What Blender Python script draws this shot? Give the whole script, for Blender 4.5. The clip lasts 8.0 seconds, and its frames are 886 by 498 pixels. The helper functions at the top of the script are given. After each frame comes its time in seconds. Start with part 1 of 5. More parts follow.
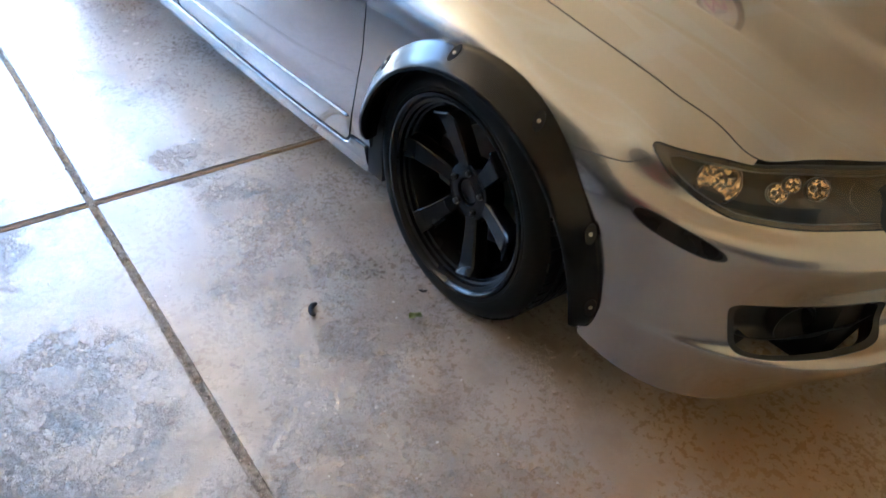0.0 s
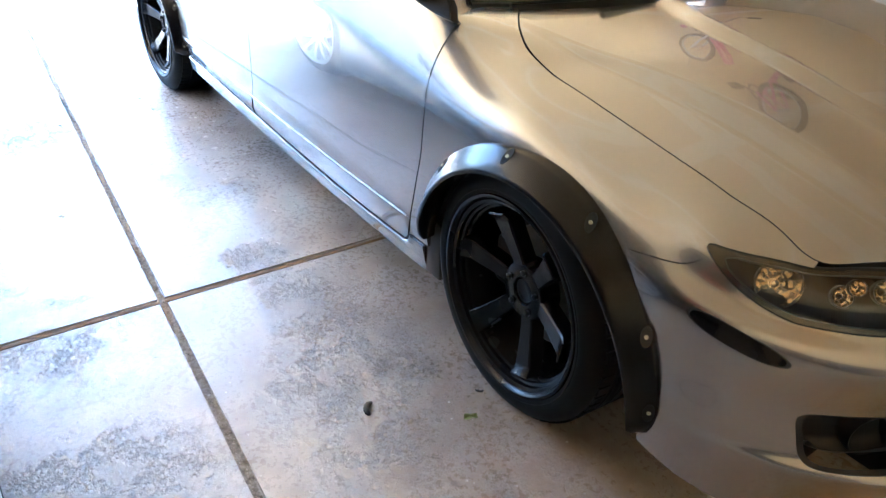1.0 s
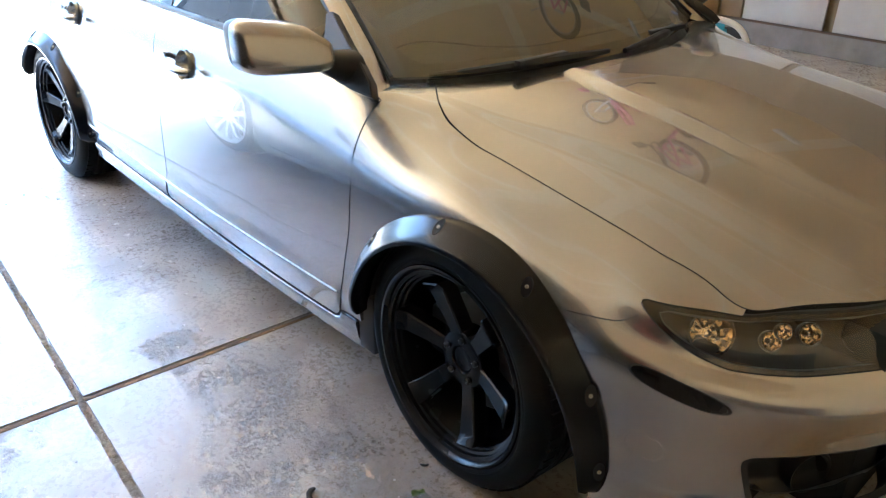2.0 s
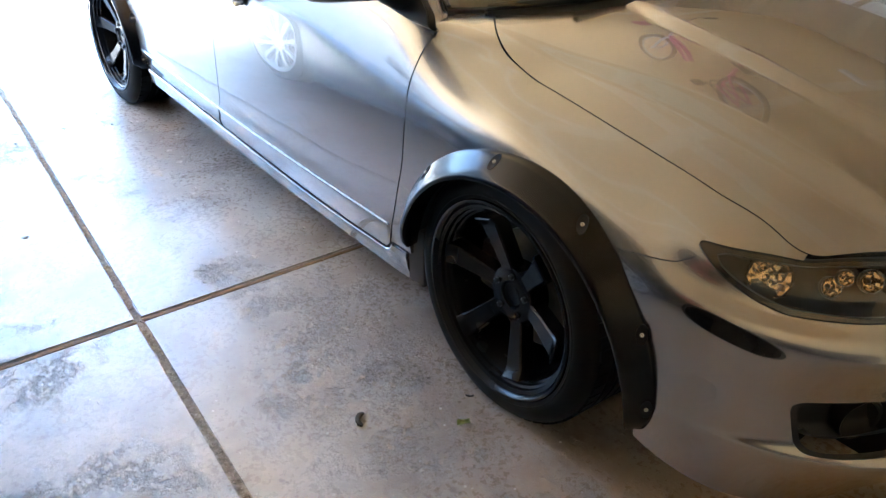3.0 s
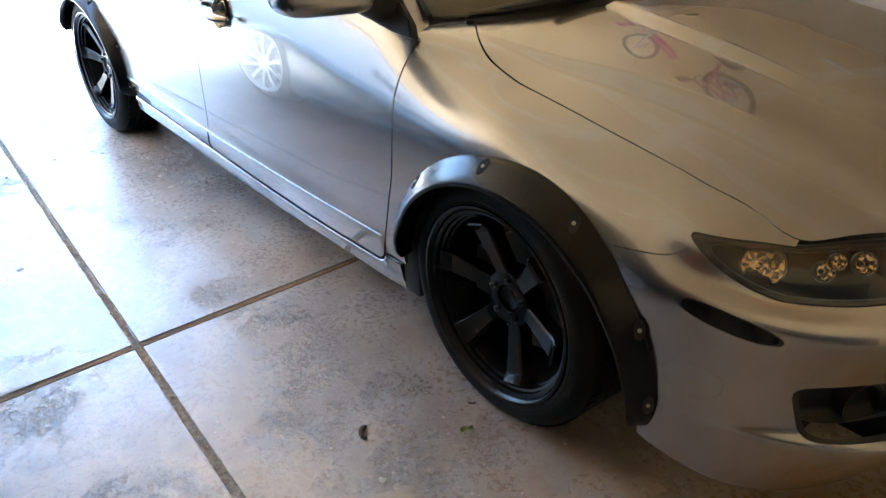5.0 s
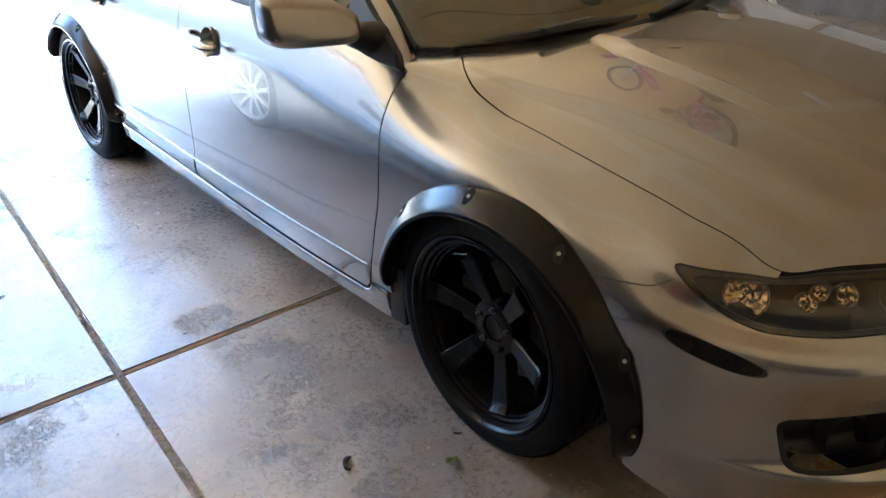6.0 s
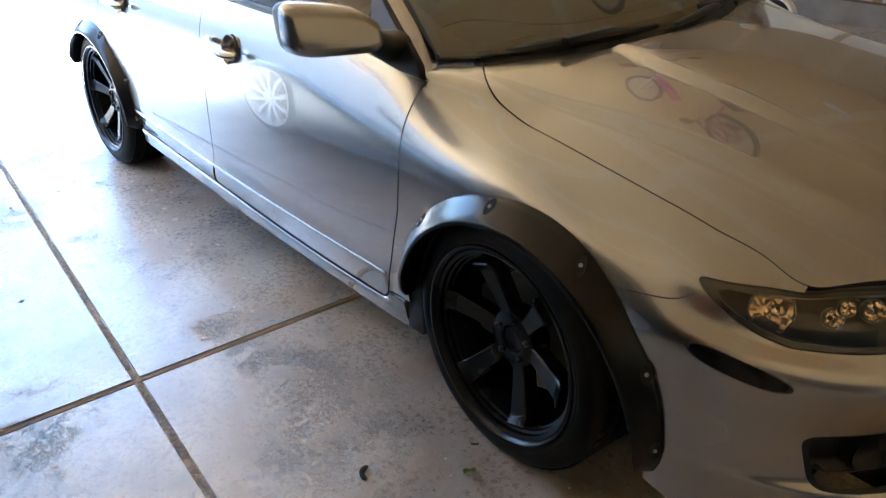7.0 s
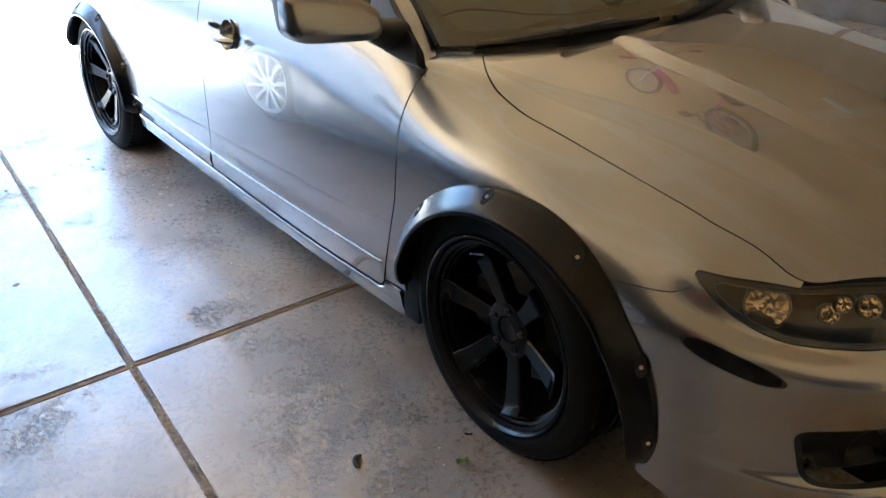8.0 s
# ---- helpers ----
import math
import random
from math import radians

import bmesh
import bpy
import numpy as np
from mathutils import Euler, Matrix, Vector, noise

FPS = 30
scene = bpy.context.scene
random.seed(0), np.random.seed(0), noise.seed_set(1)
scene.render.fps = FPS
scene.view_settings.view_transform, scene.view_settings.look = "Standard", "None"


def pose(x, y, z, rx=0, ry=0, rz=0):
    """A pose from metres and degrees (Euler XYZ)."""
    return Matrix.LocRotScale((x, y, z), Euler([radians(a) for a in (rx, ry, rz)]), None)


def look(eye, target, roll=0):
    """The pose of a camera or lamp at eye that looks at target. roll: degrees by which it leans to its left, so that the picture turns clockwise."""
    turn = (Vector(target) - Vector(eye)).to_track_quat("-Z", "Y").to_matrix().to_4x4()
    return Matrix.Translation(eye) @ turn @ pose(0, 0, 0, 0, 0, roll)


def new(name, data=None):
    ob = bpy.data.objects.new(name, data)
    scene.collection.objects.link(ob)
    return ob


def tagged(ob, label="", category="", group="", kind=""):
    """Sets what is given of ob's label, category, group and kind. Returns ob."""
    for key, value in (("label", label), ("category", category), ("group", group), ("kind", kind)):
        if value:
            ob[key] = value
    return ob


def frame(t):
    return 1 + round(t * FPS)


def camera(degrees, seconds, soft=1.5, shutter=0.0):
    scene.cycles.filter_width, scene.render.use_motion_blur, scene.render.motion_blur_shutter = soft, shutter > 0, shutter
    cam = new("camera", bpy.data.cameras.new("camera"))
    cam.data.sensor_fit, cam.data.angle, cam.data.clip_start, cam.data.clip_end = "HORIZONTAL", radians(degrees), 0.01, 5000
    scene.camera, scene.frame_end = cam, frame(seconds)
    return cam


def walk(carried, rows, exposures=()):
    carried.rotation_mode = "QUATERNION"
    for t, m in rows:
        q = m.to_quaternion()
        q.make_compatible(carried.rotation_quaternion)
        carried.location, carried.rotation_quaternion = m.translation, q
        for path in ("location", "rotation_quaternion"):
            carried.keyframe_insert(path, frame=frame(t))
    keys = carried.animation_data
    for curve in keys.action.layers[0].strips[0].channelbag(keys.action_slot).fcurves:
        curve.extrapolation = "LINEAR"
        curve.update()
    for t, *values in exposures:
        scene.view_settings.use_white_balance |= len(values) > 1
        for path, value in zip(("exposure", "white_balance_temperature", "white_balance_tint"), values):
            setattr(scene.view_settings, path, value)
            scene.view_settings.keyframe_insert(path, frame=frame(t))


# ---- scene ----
cam = camera(61.0, 8.0, soft=1.2, shutter=0.35)
PATH = [
    (0, (1.0674, -1.8765, 1.3261), (-0.0810, -0.8254, 0.0705), 5.007),
    (0.5, (1.1096, -1.8588, 1.3397), (-0.1327, -0.7786, 0.2040), 3.334),
    (1, (1.0838, -1.8434, 1.3438), (-0.2962, -0.8625, 0.2791), 1.106),
    (1.5, (1.0719, -1.8817, 1.3427), (-0.3025, -0.7505, 0.4309), 0.767),
    (1.7, (1.0589, -1.8672, 1.3526), (-0.2497, -0.6552, 0.4480), 0.678),
    (2.8, (1.0453, -1.9035, 1.3494), (-0.2862, -0.7758, 0.3721), 0.984),
    (3, (1.0366, -1.9018, 1.3495), (-0.2767, -0.8233, 0.2949), 0.872),
    (3.5, (1.0440, -1.9091, 1.3435), (-0.2876, -0.8577, 0.2846), 0.169),
    (4, (1.0547, -1.9013, 1.3392), (-0.2595, -0.8014, 0.3081), -2.614),
    (4.2, (1.0523, -1.8979, 1.3436), (-0.2580, -0.8333, 0.2713), -3.649),
    (5.3, (1.0480, -1.9003, 1.3356), (-0.2729, -0.7825, 0.3327), -1.257),
    (5.5, (1.0492, -1.8981, 1.3377), (-0.2661, -0.7662, 0.3434), -0.799),
    (6, (1.0489, -1.8967, 1.3447), (-0.2768, -0.7507, 0.3808), -1.318),
    (6.5, (1.0459, -1.8951, 1.3441), (-0.2901, -0.7694, 0.3704), -1.672),
    (7, (1.0317, -1.9019, 1.3466), (-0.3235, -0.7763, 0.3999), -1.269),
    (7.5, (1.0226, -1.8963, 1.3477), (-0.3338, -0.7587, 0.4170), -0.134),
    (8, (1.0296, -1.9003, 1.3444), (-0.3103, -0.7760, 0.3744), -0.244),
]
walk(cam, [(t, look(eye, target, roll)) for t, eye, target, roll in PATH],
     [(0.0, 5.88, 5480, 4), (0.5, 5.95, 5480, 4), (1.0, 5.96, 5480, 4), (1.5, 5.92, 5500, 4), (3.0, 5.62, 5640, 4), (3.5, 5.60, 5660, 4), (4.0, 5.54, 5700, 4), (5.5, 5.35, 5800, 4), (8.0, 5.19, 5820, 4)])

# ---- light ----
world = bpy.data.worlds.new("sky")
scene.world = world
world.use_nodes = True
wn = world.node_tree
sky = wn.nodes.new("ShaderNodeTexSky")
sky.sky_type = "NISHITA"
sky.sun_disc = False
sky.sun_elevation = radians(75)
sky.sun_rotation = radians(149)
wn.links.new(sky.outputs[0], wn.nodes["Background"].inputs[0])
wn.nodes["Background"].inputs[1].default_value = 0.085

sun_data = bpy.data.lights.new("sun", "SUN")
sun_data.energy, sun_data.angle, sun_data.color = 4.8, radians(0.53), (1.0, 0.97, 0.93)
sun = new("sun", sun_data)
sun.matrix_world = look((1.2, -2.0, 9.0), (0.0, 0.0, 0.0))
tagged(sun, kind="structure")

# ---- shared helpers ----
def part(name, bm, material, parent=None, label="", smooth=True, kind=""):
    """A bmesh linked as one mesh object under a thing or a part."""
    me = bpy.data.meshes.new(name)
    bm.to_mesh(me)
    bm.free()
    if smooth:
        me.polygons.foreach_set("use_smooth", [True] * len(me.polygons))
        me.set_sharp_from_angle(angle=radians(38))
    me.materials.append(material)
    ob = new(name, me)
    if parent is not None:
        ob.parent = parent
    if label or kind:
        tagged(ob, label=label, kind=kind)
    return ob


def thing(name, m, label, category, group="", kind=""):
    ob = new(name)
    ob.empty_display_size = 0.1
    ob.matrix_world = m
    return tagged(ob, label, category, group, kind)


def box(bm, x0, y0, z0, x1, y1, z1, bevel=0.0, m=None):
    """A box with bevelled edges, added to bm."""
    t = bmesh.new()
    bmesh.ops.create_cube(t, size=1.0)
    for v in t.verts:
        v.co = Vector(((x0 + x1) / 2 + v.co.x * (x1 - x0), (y0 + y1) / 2 + v.co.y * (y1 - y0), (z0 + z1) / 2 + v.co.z * (z1 - z0)))
    if bevel:
        bmesh.ops.bevel(t, geom=list(t.edges), offset=bevel, segments=2, affect="EDGES", profile=0.6)
    add_mesh(bm, t, m)
    return bm


def add_mesh(bm, t, m=None):
    if m is not None:
        t.transform(m)
    idx = {v: bm.verts.new(v.co) for v in t.verts}
    for f in t.faces:
        bm.faces.new([idx[v] for v in f.verts])
    t.free()


def spin_profile(bm, profile, segs=64, axis="Y", a0=0.0, a1=None):
    """A surface of revolution: profile rows (radius, along) turned about the local axis."""
    full = a1 is None
    n = segs if full else segs + 1
    rings = []
    for k in range(n):
        a = 2 * math.pi * k / segs if full else a0 + (a1 - a0) * k / segs
        ring = []
        for r, h in profile:
            c, s = math.cos(a) * r, math.sin(a) * r
            co = (c, h, s) if axis == "Y" else ((c, s, h) if axis == "Z" else (h, c, s))
            ring.append(bm.verts.new(co))
        rings.append(ring)
    for k in range(segs):
        a, b = rings[k], rings[(k + 1) % n]
        for i in range(len(profile) - 1):
            bm.faces.new((a[i], a[i + 1], b[i + 1], b[i]))
    return bm


def tube(bm, points, radius, sides=10, cap=True, flat=1.0):
    """A tube along points; radius a number or one per point; flat squeezes it along its second axis."""
    pts = [Vector(p) for p in points]
    rad = radius if isinstance(radius, (list, tuple)) else [radius] * len(pts)
    rings, up = [], None
    for i, p in enumerate(pts):
        d = (pts[min(i + 1, len(pts) - 1)] - pts[max(i - 1, 0)]).normalized()
        if up is None:
            up = Vector((0, 0, 1)) if abs(d.z) < 0.9 else Vector((1, 0, 0))
        side = d.cross(up).normalized()
        up = side.cross(d).normalized()
        rings.append([bm.verts.new(p + (side * math.cos(a) + up * math.sin(a) * flat) * rad[i])
                      for a in (2 * math.pi * k / sides for k in range(sides))])
    for a, b in zip(rings, rings[1:]):
        for k in range(sides):
            bm.faces.new((a[k], a[(k + 1) % sides], b[(k + 1) % sides], b[k]))
    if cap:
        bm.faces.new(rings[0][::-1])
        bm.faces.new(rings[-1])
    return bm


def spline(knots):
    """A smooth monotone curve through (position, value) knots, for numbers or arrays."""
    x = np.array([k[0] for k in knots], float)
    y = np.array([k[1] for k in knots], float)
    h, d = np.diff(x), np.diff(y) / np.diff(x)
    m = np.zeros_like(x)
    for i in range(1, len(x) - 1):
        if d[i - 1] * d[i] > 0:
            w1, w2 = 2 * h[i] + h[i - 1], h[i] + 2 * h[i - 1]
            m[i] = (w1 + w2) / (w1 / d[i - 1] + w2 / d[i])
    m[0], m[-1] = d[0], d[-1]

    def at(q):
        q = np.clip(np.asarray(q, float), x[0], x[-1])
        i = np.clip(np.searchsorted(x, q, side="right") - 1, 0, len(x) - 2)
        t = (q - x[i]) / h[i]
        return ((2 * t**3 - 3 * t**2 + 1) * y[i] + (t**3 - 2 * t**2 + t) * h[i] * m[i]
                + (-2 * t**3 + 3 * t**2) * y[i + 1] + (t**3 - t**2) * h[i] * m[i + 1])
    return at


def flowing(knots):
    """A natural cubic curve through (position, value) knots: smooth in its bending too."""
    x = np.array([k[0] for k in knots], float)
    y = np.array([k[1] for k in knots], float)
    n, h = len(x), np.diff(x)
    a, r = np.eye(n), np.zeros(n)
    for i in range(1, n - 1):
        a[i, i - 1:i + 2] = h[i - 1], 2 * (h[i - 1] + h[i]), h[i]
        r[i] = 6 * ((y[i + 1] - y[i]) / h[i] - (y[i] - y[i - 1]) / h[i - 1])
    c = np.linalg.solve(a, r)

    def at(q):
        q = np.clip(np.asarray(q, float), x[0], x[-1])
        i = np.clip(np.searchsorted(x, q, side="right") - 1, 0, n - 2)
        u, v = x[i + 1] - q, q - x[i]
        return (c[i] * u**3 + c[i + 1] * v**3) / (6 * h[i]) + (y[i] / h[i] - c[i] * h[i] / 6) * u + (y[i + 1] / h[i] - c[i + 1] * h[i] / 6) * v
    return at


def catmull(rows, q):
    """A smooth curve through rows of points at the positions q = 0..n-1."""
    rows = np.asarray(rows, float)
    q = np.clip(np.asarray(q, float), 0, len(rows) - 1)
    i = np.clip(np.floor(q).astype(int), 0, len(rows) - 2)
    t = (q - i)[..., None]
    n = len(rows) - 1
    p0, p1, p2, p3 = rows[np.maximum(i - 1, 0)], rows[i], rows[i + 1], rows[np.minimum(i + 2, n)]
    return 0.5 * (2 * p1 + (p2 - p0) * t + (2 * p0 - 5 * p1 + 4 * p2 - p3) * t**2 + (3 * p1 - p0 - 3 * p2 + p3) * t**3)


# ---- materials ----
def material(name, color, rough=0.5, metal=0.0, coat=0.0, coat_rough=0.03, spec=0.5):
    m = bpy.data.materials.new(name)
    m.use_nodes = True
    b = m.node_tree.nodes["Principled BSDF"]
    b.inputs["Base Color"].default_value = (*color, 1)
    b.inputs["Roughness"].default_value = rough
    b.inputs["Metallic"].default_value = metal
    b.inputs["Coat Weight"].default_value = coat
    b.inputs["Coat Roughness"].default_value = coat_rough
    b.inputs["Specular IOR Level"].default_value = spec
    return m, m.node_tree, b


def noise_node(nt, scale, detail=4.0, rough=0.55, coord="Object", distort=0.0):
    tc = nt.nodes.new("ShaderNodeTexCoord")
    n = nt.nodes.new("ShaderNodeTexNoise")
    n.inputs["Scale"].default_value = scale
    n.inputs["Detail"].default_value = detail
    n.inputs["Roughness"].default_value = rough
    n.inputs["Distortion"].default_value = distort
    nt.links.new(tc.outputs[coord], n.inputs["Vector"])
    return n


def ramp(nt, src, stops):
    r = nt.nodes.new("ShaderNodeValToRGB")
    while len(r.color_ramp.elements) < len(stops):
        r.color_ramp.elements.new(0.5)
    for e, (p, c) in zip(r.color_ramp.elements, stops):
        e.position, e.color = p, (*c, 1) if len(c) == 3 else c
    nt.links.new(src, r.inputs[0])
    return r


def mix(nt, fac, a, b, mode="MIX"):
    n = nt.nodes.new("ShaderNodeMix")
    n.data_type, n.blend_type = "RGBA", mode
    for sock, val in ((n.inputs[0], fac), (n.inputs[6], a), (n.inputs[7], b)):
        if isinstance(val, bpy.types.NodeSocket):
            nt.links.new(val, sock)
        elif isinstance(val, (int, float)):
            sock.default_value = val
        else:
            sock.default_value = (*val, 1)
    return n.outputs[2]


def bump(nt, bsdf, height, strength=0.2, distance=0.01):
    b = nt.nodes.new("ShaderNodeBump")
    b.inputs["Strength"].default_value = strength
    b.inputs["Distance"].default_value = distance
    nt.links.new(height, b.inputs["Height"])
    nt.links.new(b.outputs[0], bsdf.inputs["Normal"])


def varied(name, c0, c1, scale, rough=0.5, rough_var=0.1, metal=0.0, bump_scale=0, bump_strength=0.1, coat=0.0, spec=0.5):
    """A surface whose colour and gloss drift between two values, with fine relief."""
    m, nt, b = material(name, c0, rough, metal, coat, 0.05, spec)
    n = noise_node(nt, scale, 6)
    r = ramp(nt, n.outputs[0], [(0.3, c0), (0.7, c1)])
    nt.links.new(r.outputs[0], b.inputs["Base Color"])
    rr = ramp(nt, n.outputs[0], [(0.25, (rough - rough_var,) * 3), (0.75, (rough + rough_var,) * 3)])
    nt.links.new(rr.outputs[0], b.inputs["Roughness"])
    if bump_scale:
        n2 = noise_node(nt, bump_scale, 5)
        bump(nt, b, n2.outputs[0], bump_strength, 0.004)
    return m


def car_paint(name, color, dusty):
    """Metallic base with flakes under a clear coat, a little dust on it."""
    m, nt, b = material(name, color, 0.35, 0.95, 1.0, 0.02)
    b.inputs["Coat IOR"].default_value = 1.65
    fl = nt.nodes.new("ShaderNodeTexVoronoi")
    fl.inputs["Scale"].default_value = 900
    tc = nt.nodes.new("ShaderNodeTexCoord")
    nt.links.new(tc.outputs["Object"], fl.inputs["Vector"])
    flake = ramp(nt, fl.outputs["Color"], [(0.0, tuple(c * 0.97 for c in color)), (1.0, tuple(min(1, c * 1.03) for c in color))])
    dust = noise_node(nt, 3.0, 8, 0.65)
    dr = ramp(nt, dust.outputs[0], [(0.42, (0, 0, 0)), (0.75, (dusty, dusty, dusty))])
    nt.links.new(mix(nt, dr.outputs[0], flake.outputs[0], (0.30, 0.26, 0.21)), b.inputs["Base Color"])
    sm = noise_node(nt, 7.0, 6, 0.6)
    nt.links.new(ramp(nt, sm.outputs[0], [(0.3, (0.245,) * 3), (0.7, (0.262,) * 3)]).outputs[0], b.inputs["Roughness"])
    nt.links.new(ramp(nt, dust.outputs[0], [(0.35, (0.006,) * 3), (0.75, (0.025,) * 3)]).outputs[0], b.inputs["Coat Roughness"])
    return m


def glass(name, tint, rough=0.0):
    m, nt, b = material(name, tint, rough, 0.0, 0.0)
    b.inputs["Transmission Weight"].default_value = 1.0
    b.inputs["IOR"].default_value = 1.45
    return m


def hazy_lens():
    """Thin clear plastic, a little yellowed and scuffed, with a glossy skin."""
    m, nt, b = material("clear_lens", (0.55, 0.50, 0.42), 0.5, 0.0, 0.0, 0.02)
    clear = nt.nodes.new("ShaderNodeBsdfTransparent")
    clear.inputs["Color"].default_value = (0.97, 0.95, 0.91, 1)
    gloss = nt.nodes.new("ShaderNodeBsdfGlossy")
    gloss.inputs["Roughness"].default_value = 0.03
    fres = nt.nodes.new("ShaderNodeFresnel")
    fres.inputs["IOR"].default_value = 1.85
    n = noise_node(nt, 9, 6, 0.6)
    scuff = nt.nodes.new("ShaderNodeMixShader")
    nt.links.new(ramp(nt, n.outputs[0], [(0.3, (0.0,) * 3), (0.8, (0.018,) * 3)]).outputs[0], scuff.inputs[0])
    nt.links.new(clear.outputs[0], scuff.inputs[1])
    nt.links.new(b.outputs[0], scuff.inputs[2])
    skin = nt.nodes.new("ShaderNodeMixShader")
    nt.links.new(fres.outputs[0], skin.inputs[0])
    nt.links.new(scuff.outputs[0], skin.inputs[1])
    nt.links.new(gloss.outputs[0], skin.inputs[2])
    out = [x for x in nt.nodes if x.type == "OUTPUT_MATERIAL"][0]
    nt.links.new(skin.outputs[0], out.inputs["Surface"])
    return m


def concrete_floor():
    """Trowelled concrete with a worn sheen, scaled patches where the skin has flaked, pits and stains."""
    m, nt, b = material("concrete_floor", (0.5, 0.47, 0.43), 0.35)
    b.inputs["IOR"].default_value = 1.75
    big = noise_node(nt, 1.7, 6, 0.62)
    mid = noise_node(nt, 5.0, 7, 0.6)
    fine = noise_node(nt, 55, 6, 0.65)
    region = noise_node(nt, 1.1, 4, 0.6)
    flake = noise_node(nt, 60, 9, 0.8)
    crack = nt.nodes.new("ShaderNodeTexVoronoi")
    crack.feature = "DISTANCE_TO_EDGE"
    crack.inputs["Scale"].default_value = 58
    tc = nt.nodes.new("ShaderNodeTexCoord")
    warp = mix(nt, 0.07, tc.outputs["Object"], fine.outputs["Color"])
    nt.links.new(warp, crack.inputs["Vector"])
    c1 = ramp(nt, big.outputs[0], [(0.32, (0.33, 0.275, 0.215)), (0.48, (0.43, 0.385, 0.33)), (0.64, (0.50, 0.465, 0.42))])
    c2 = ramp(nt, mid.outputs[0], [(0.30, (0.62, 0.57, 0.52)), (0.50, (1.0, 1.0, 1.0)), (0.72, (1.10, 1.09, 1.08))])
    c3 = ramp(nt, fine.outputs[0], [(0.30, (0.74, 0.72, 0.70)), (0.50, (1, 1, 1))])
    col = mix(nt, 0.8, c1.outputs[0], c2.outputs[0], "MULTIPLY")
    col = mix(nt, 0.18, col, c3.outputs[0], "MULTIPLY")
    # scaled skin: only inside some regions, with ragged edges
    wob = mix(nt, 0.22, tc.outputs["Object"], mid.outputs["Color"])

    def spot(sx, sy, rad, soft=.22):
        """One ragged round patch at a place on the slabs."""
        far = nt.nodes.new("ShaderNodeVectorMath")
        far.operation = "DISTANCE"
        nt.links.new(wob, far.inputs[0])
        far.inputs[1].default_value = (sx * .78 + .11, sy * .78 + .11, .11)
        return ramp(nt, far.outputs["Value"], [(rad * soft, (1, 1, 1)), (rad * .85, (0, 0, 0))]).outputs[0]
    reg = ramp(nt, region.outputs[0], [(0.58, (0, 0, 0)), (0.70, (0.7, 0.7, 0.7))]).outputs[0]
    for sx, sy, rad in ((.30, .48, .26), (.50, .53, .34), (.62, .42, .30), (.85, .45, .34), (.08, .36, .13), (-.08, .31, .12), (-.16, .25, .08), (.09, -.30, .14), (-.98, .62, .30), (-.70, .63, .22), (-1.2, .62, .26), (-1.5, -.15, .24), (.75, -.32, .30), (1.3, .35, .5)):
        reg = mix(nt, 1.0, reg, spot(sx, sy, rad), "LIGHTEN")
    ragged_edge = noise_node(nt, 10, 6, 0.7)
    reg = mix(nt, 1.0, reg, ramp(nt, ragged_edge.outputs[0], [(0.46, (0.10,) * 3), (0.56, (1, 1, 1))]).outputs[0], "MULTIPLY")
    fl = ramp(nt, flake.outputs[0], [(0.485, (0, 0, 0)), (0.535, (1, 1, 1))])
    scale = mix(nt, 1.0, reg, fl.outputs[0], "MULTIPLY")
    cr = ramp(nt, crack.outputs["Distance"], [(0.0, (1, 1, 1)), (0.13, (0, 0, 0))])
    crk = mix(nt, 1.0, cr.outputs[0], scale, "MULTIPLY")
    col = mix(nt, mix(nt, 1.0, scale, (0.19, 0.19, 0.19), "MULTIPLY"), col, (0.22, 0.185, 0.15))
    col = mix(nt, mix(nt, 1.0, crk, (0.50, 0.50, 0.50), "MULTIPLY"), col, (0.13, 0.11, 0.09))
    spots = noise_node(nt, 16, 3, 0.5)
    sp = ramp(nt, spots.outputs[0], [(0.70, (0, 0, 0)), (0.75, (0.6, 0.6, 0.6))])
    col = mix(nt, sp.outputs[0], col, (0.10, 0.09, 0.08))
    smudge = noise_node(nt, 7.5, 7, 0.68, distort=0.6)
    drift = noise_node(nt, 1.3, 3, 0.5)
    sm = mix(nt, 1.0, ramp(nt, smudge.outputs[0], [(0.50, (0, 0, 0)), (0.66, (0.75,) * 3)]).outputs[0], ramp(nt, drift.outputs[0], [(0.42, (0.15,) * 3), (0.60, (1, 1, 1))]).outputs[0], "MULTIPLY")
    col = mix(nt, sm, col, (0.19, 0.155, 0.12))
    # old brown stains beside the sill and at the joint; warm shade painted below the bumper
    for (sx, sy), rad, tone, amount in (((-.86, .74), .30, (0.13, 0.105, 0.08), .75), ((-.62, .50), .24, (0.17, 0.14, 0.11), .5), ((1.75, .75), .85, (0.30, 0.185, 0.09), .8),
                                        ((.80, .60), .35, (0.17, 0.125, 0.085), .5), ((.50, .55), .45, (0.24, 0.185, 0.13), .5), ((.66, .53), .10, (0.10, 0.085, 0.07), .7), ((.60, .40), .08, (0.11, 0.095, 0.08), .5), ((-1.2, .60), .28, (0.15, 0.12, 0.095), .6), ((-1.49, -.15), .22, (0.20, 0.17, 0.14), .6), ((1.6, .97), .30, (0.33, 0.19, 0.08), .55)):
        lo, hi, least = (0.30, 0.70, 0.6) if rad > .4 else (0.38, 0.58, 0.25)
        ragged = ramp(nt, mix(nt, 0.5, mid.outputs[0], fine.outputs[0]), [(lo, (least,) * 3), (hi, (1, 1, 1))])
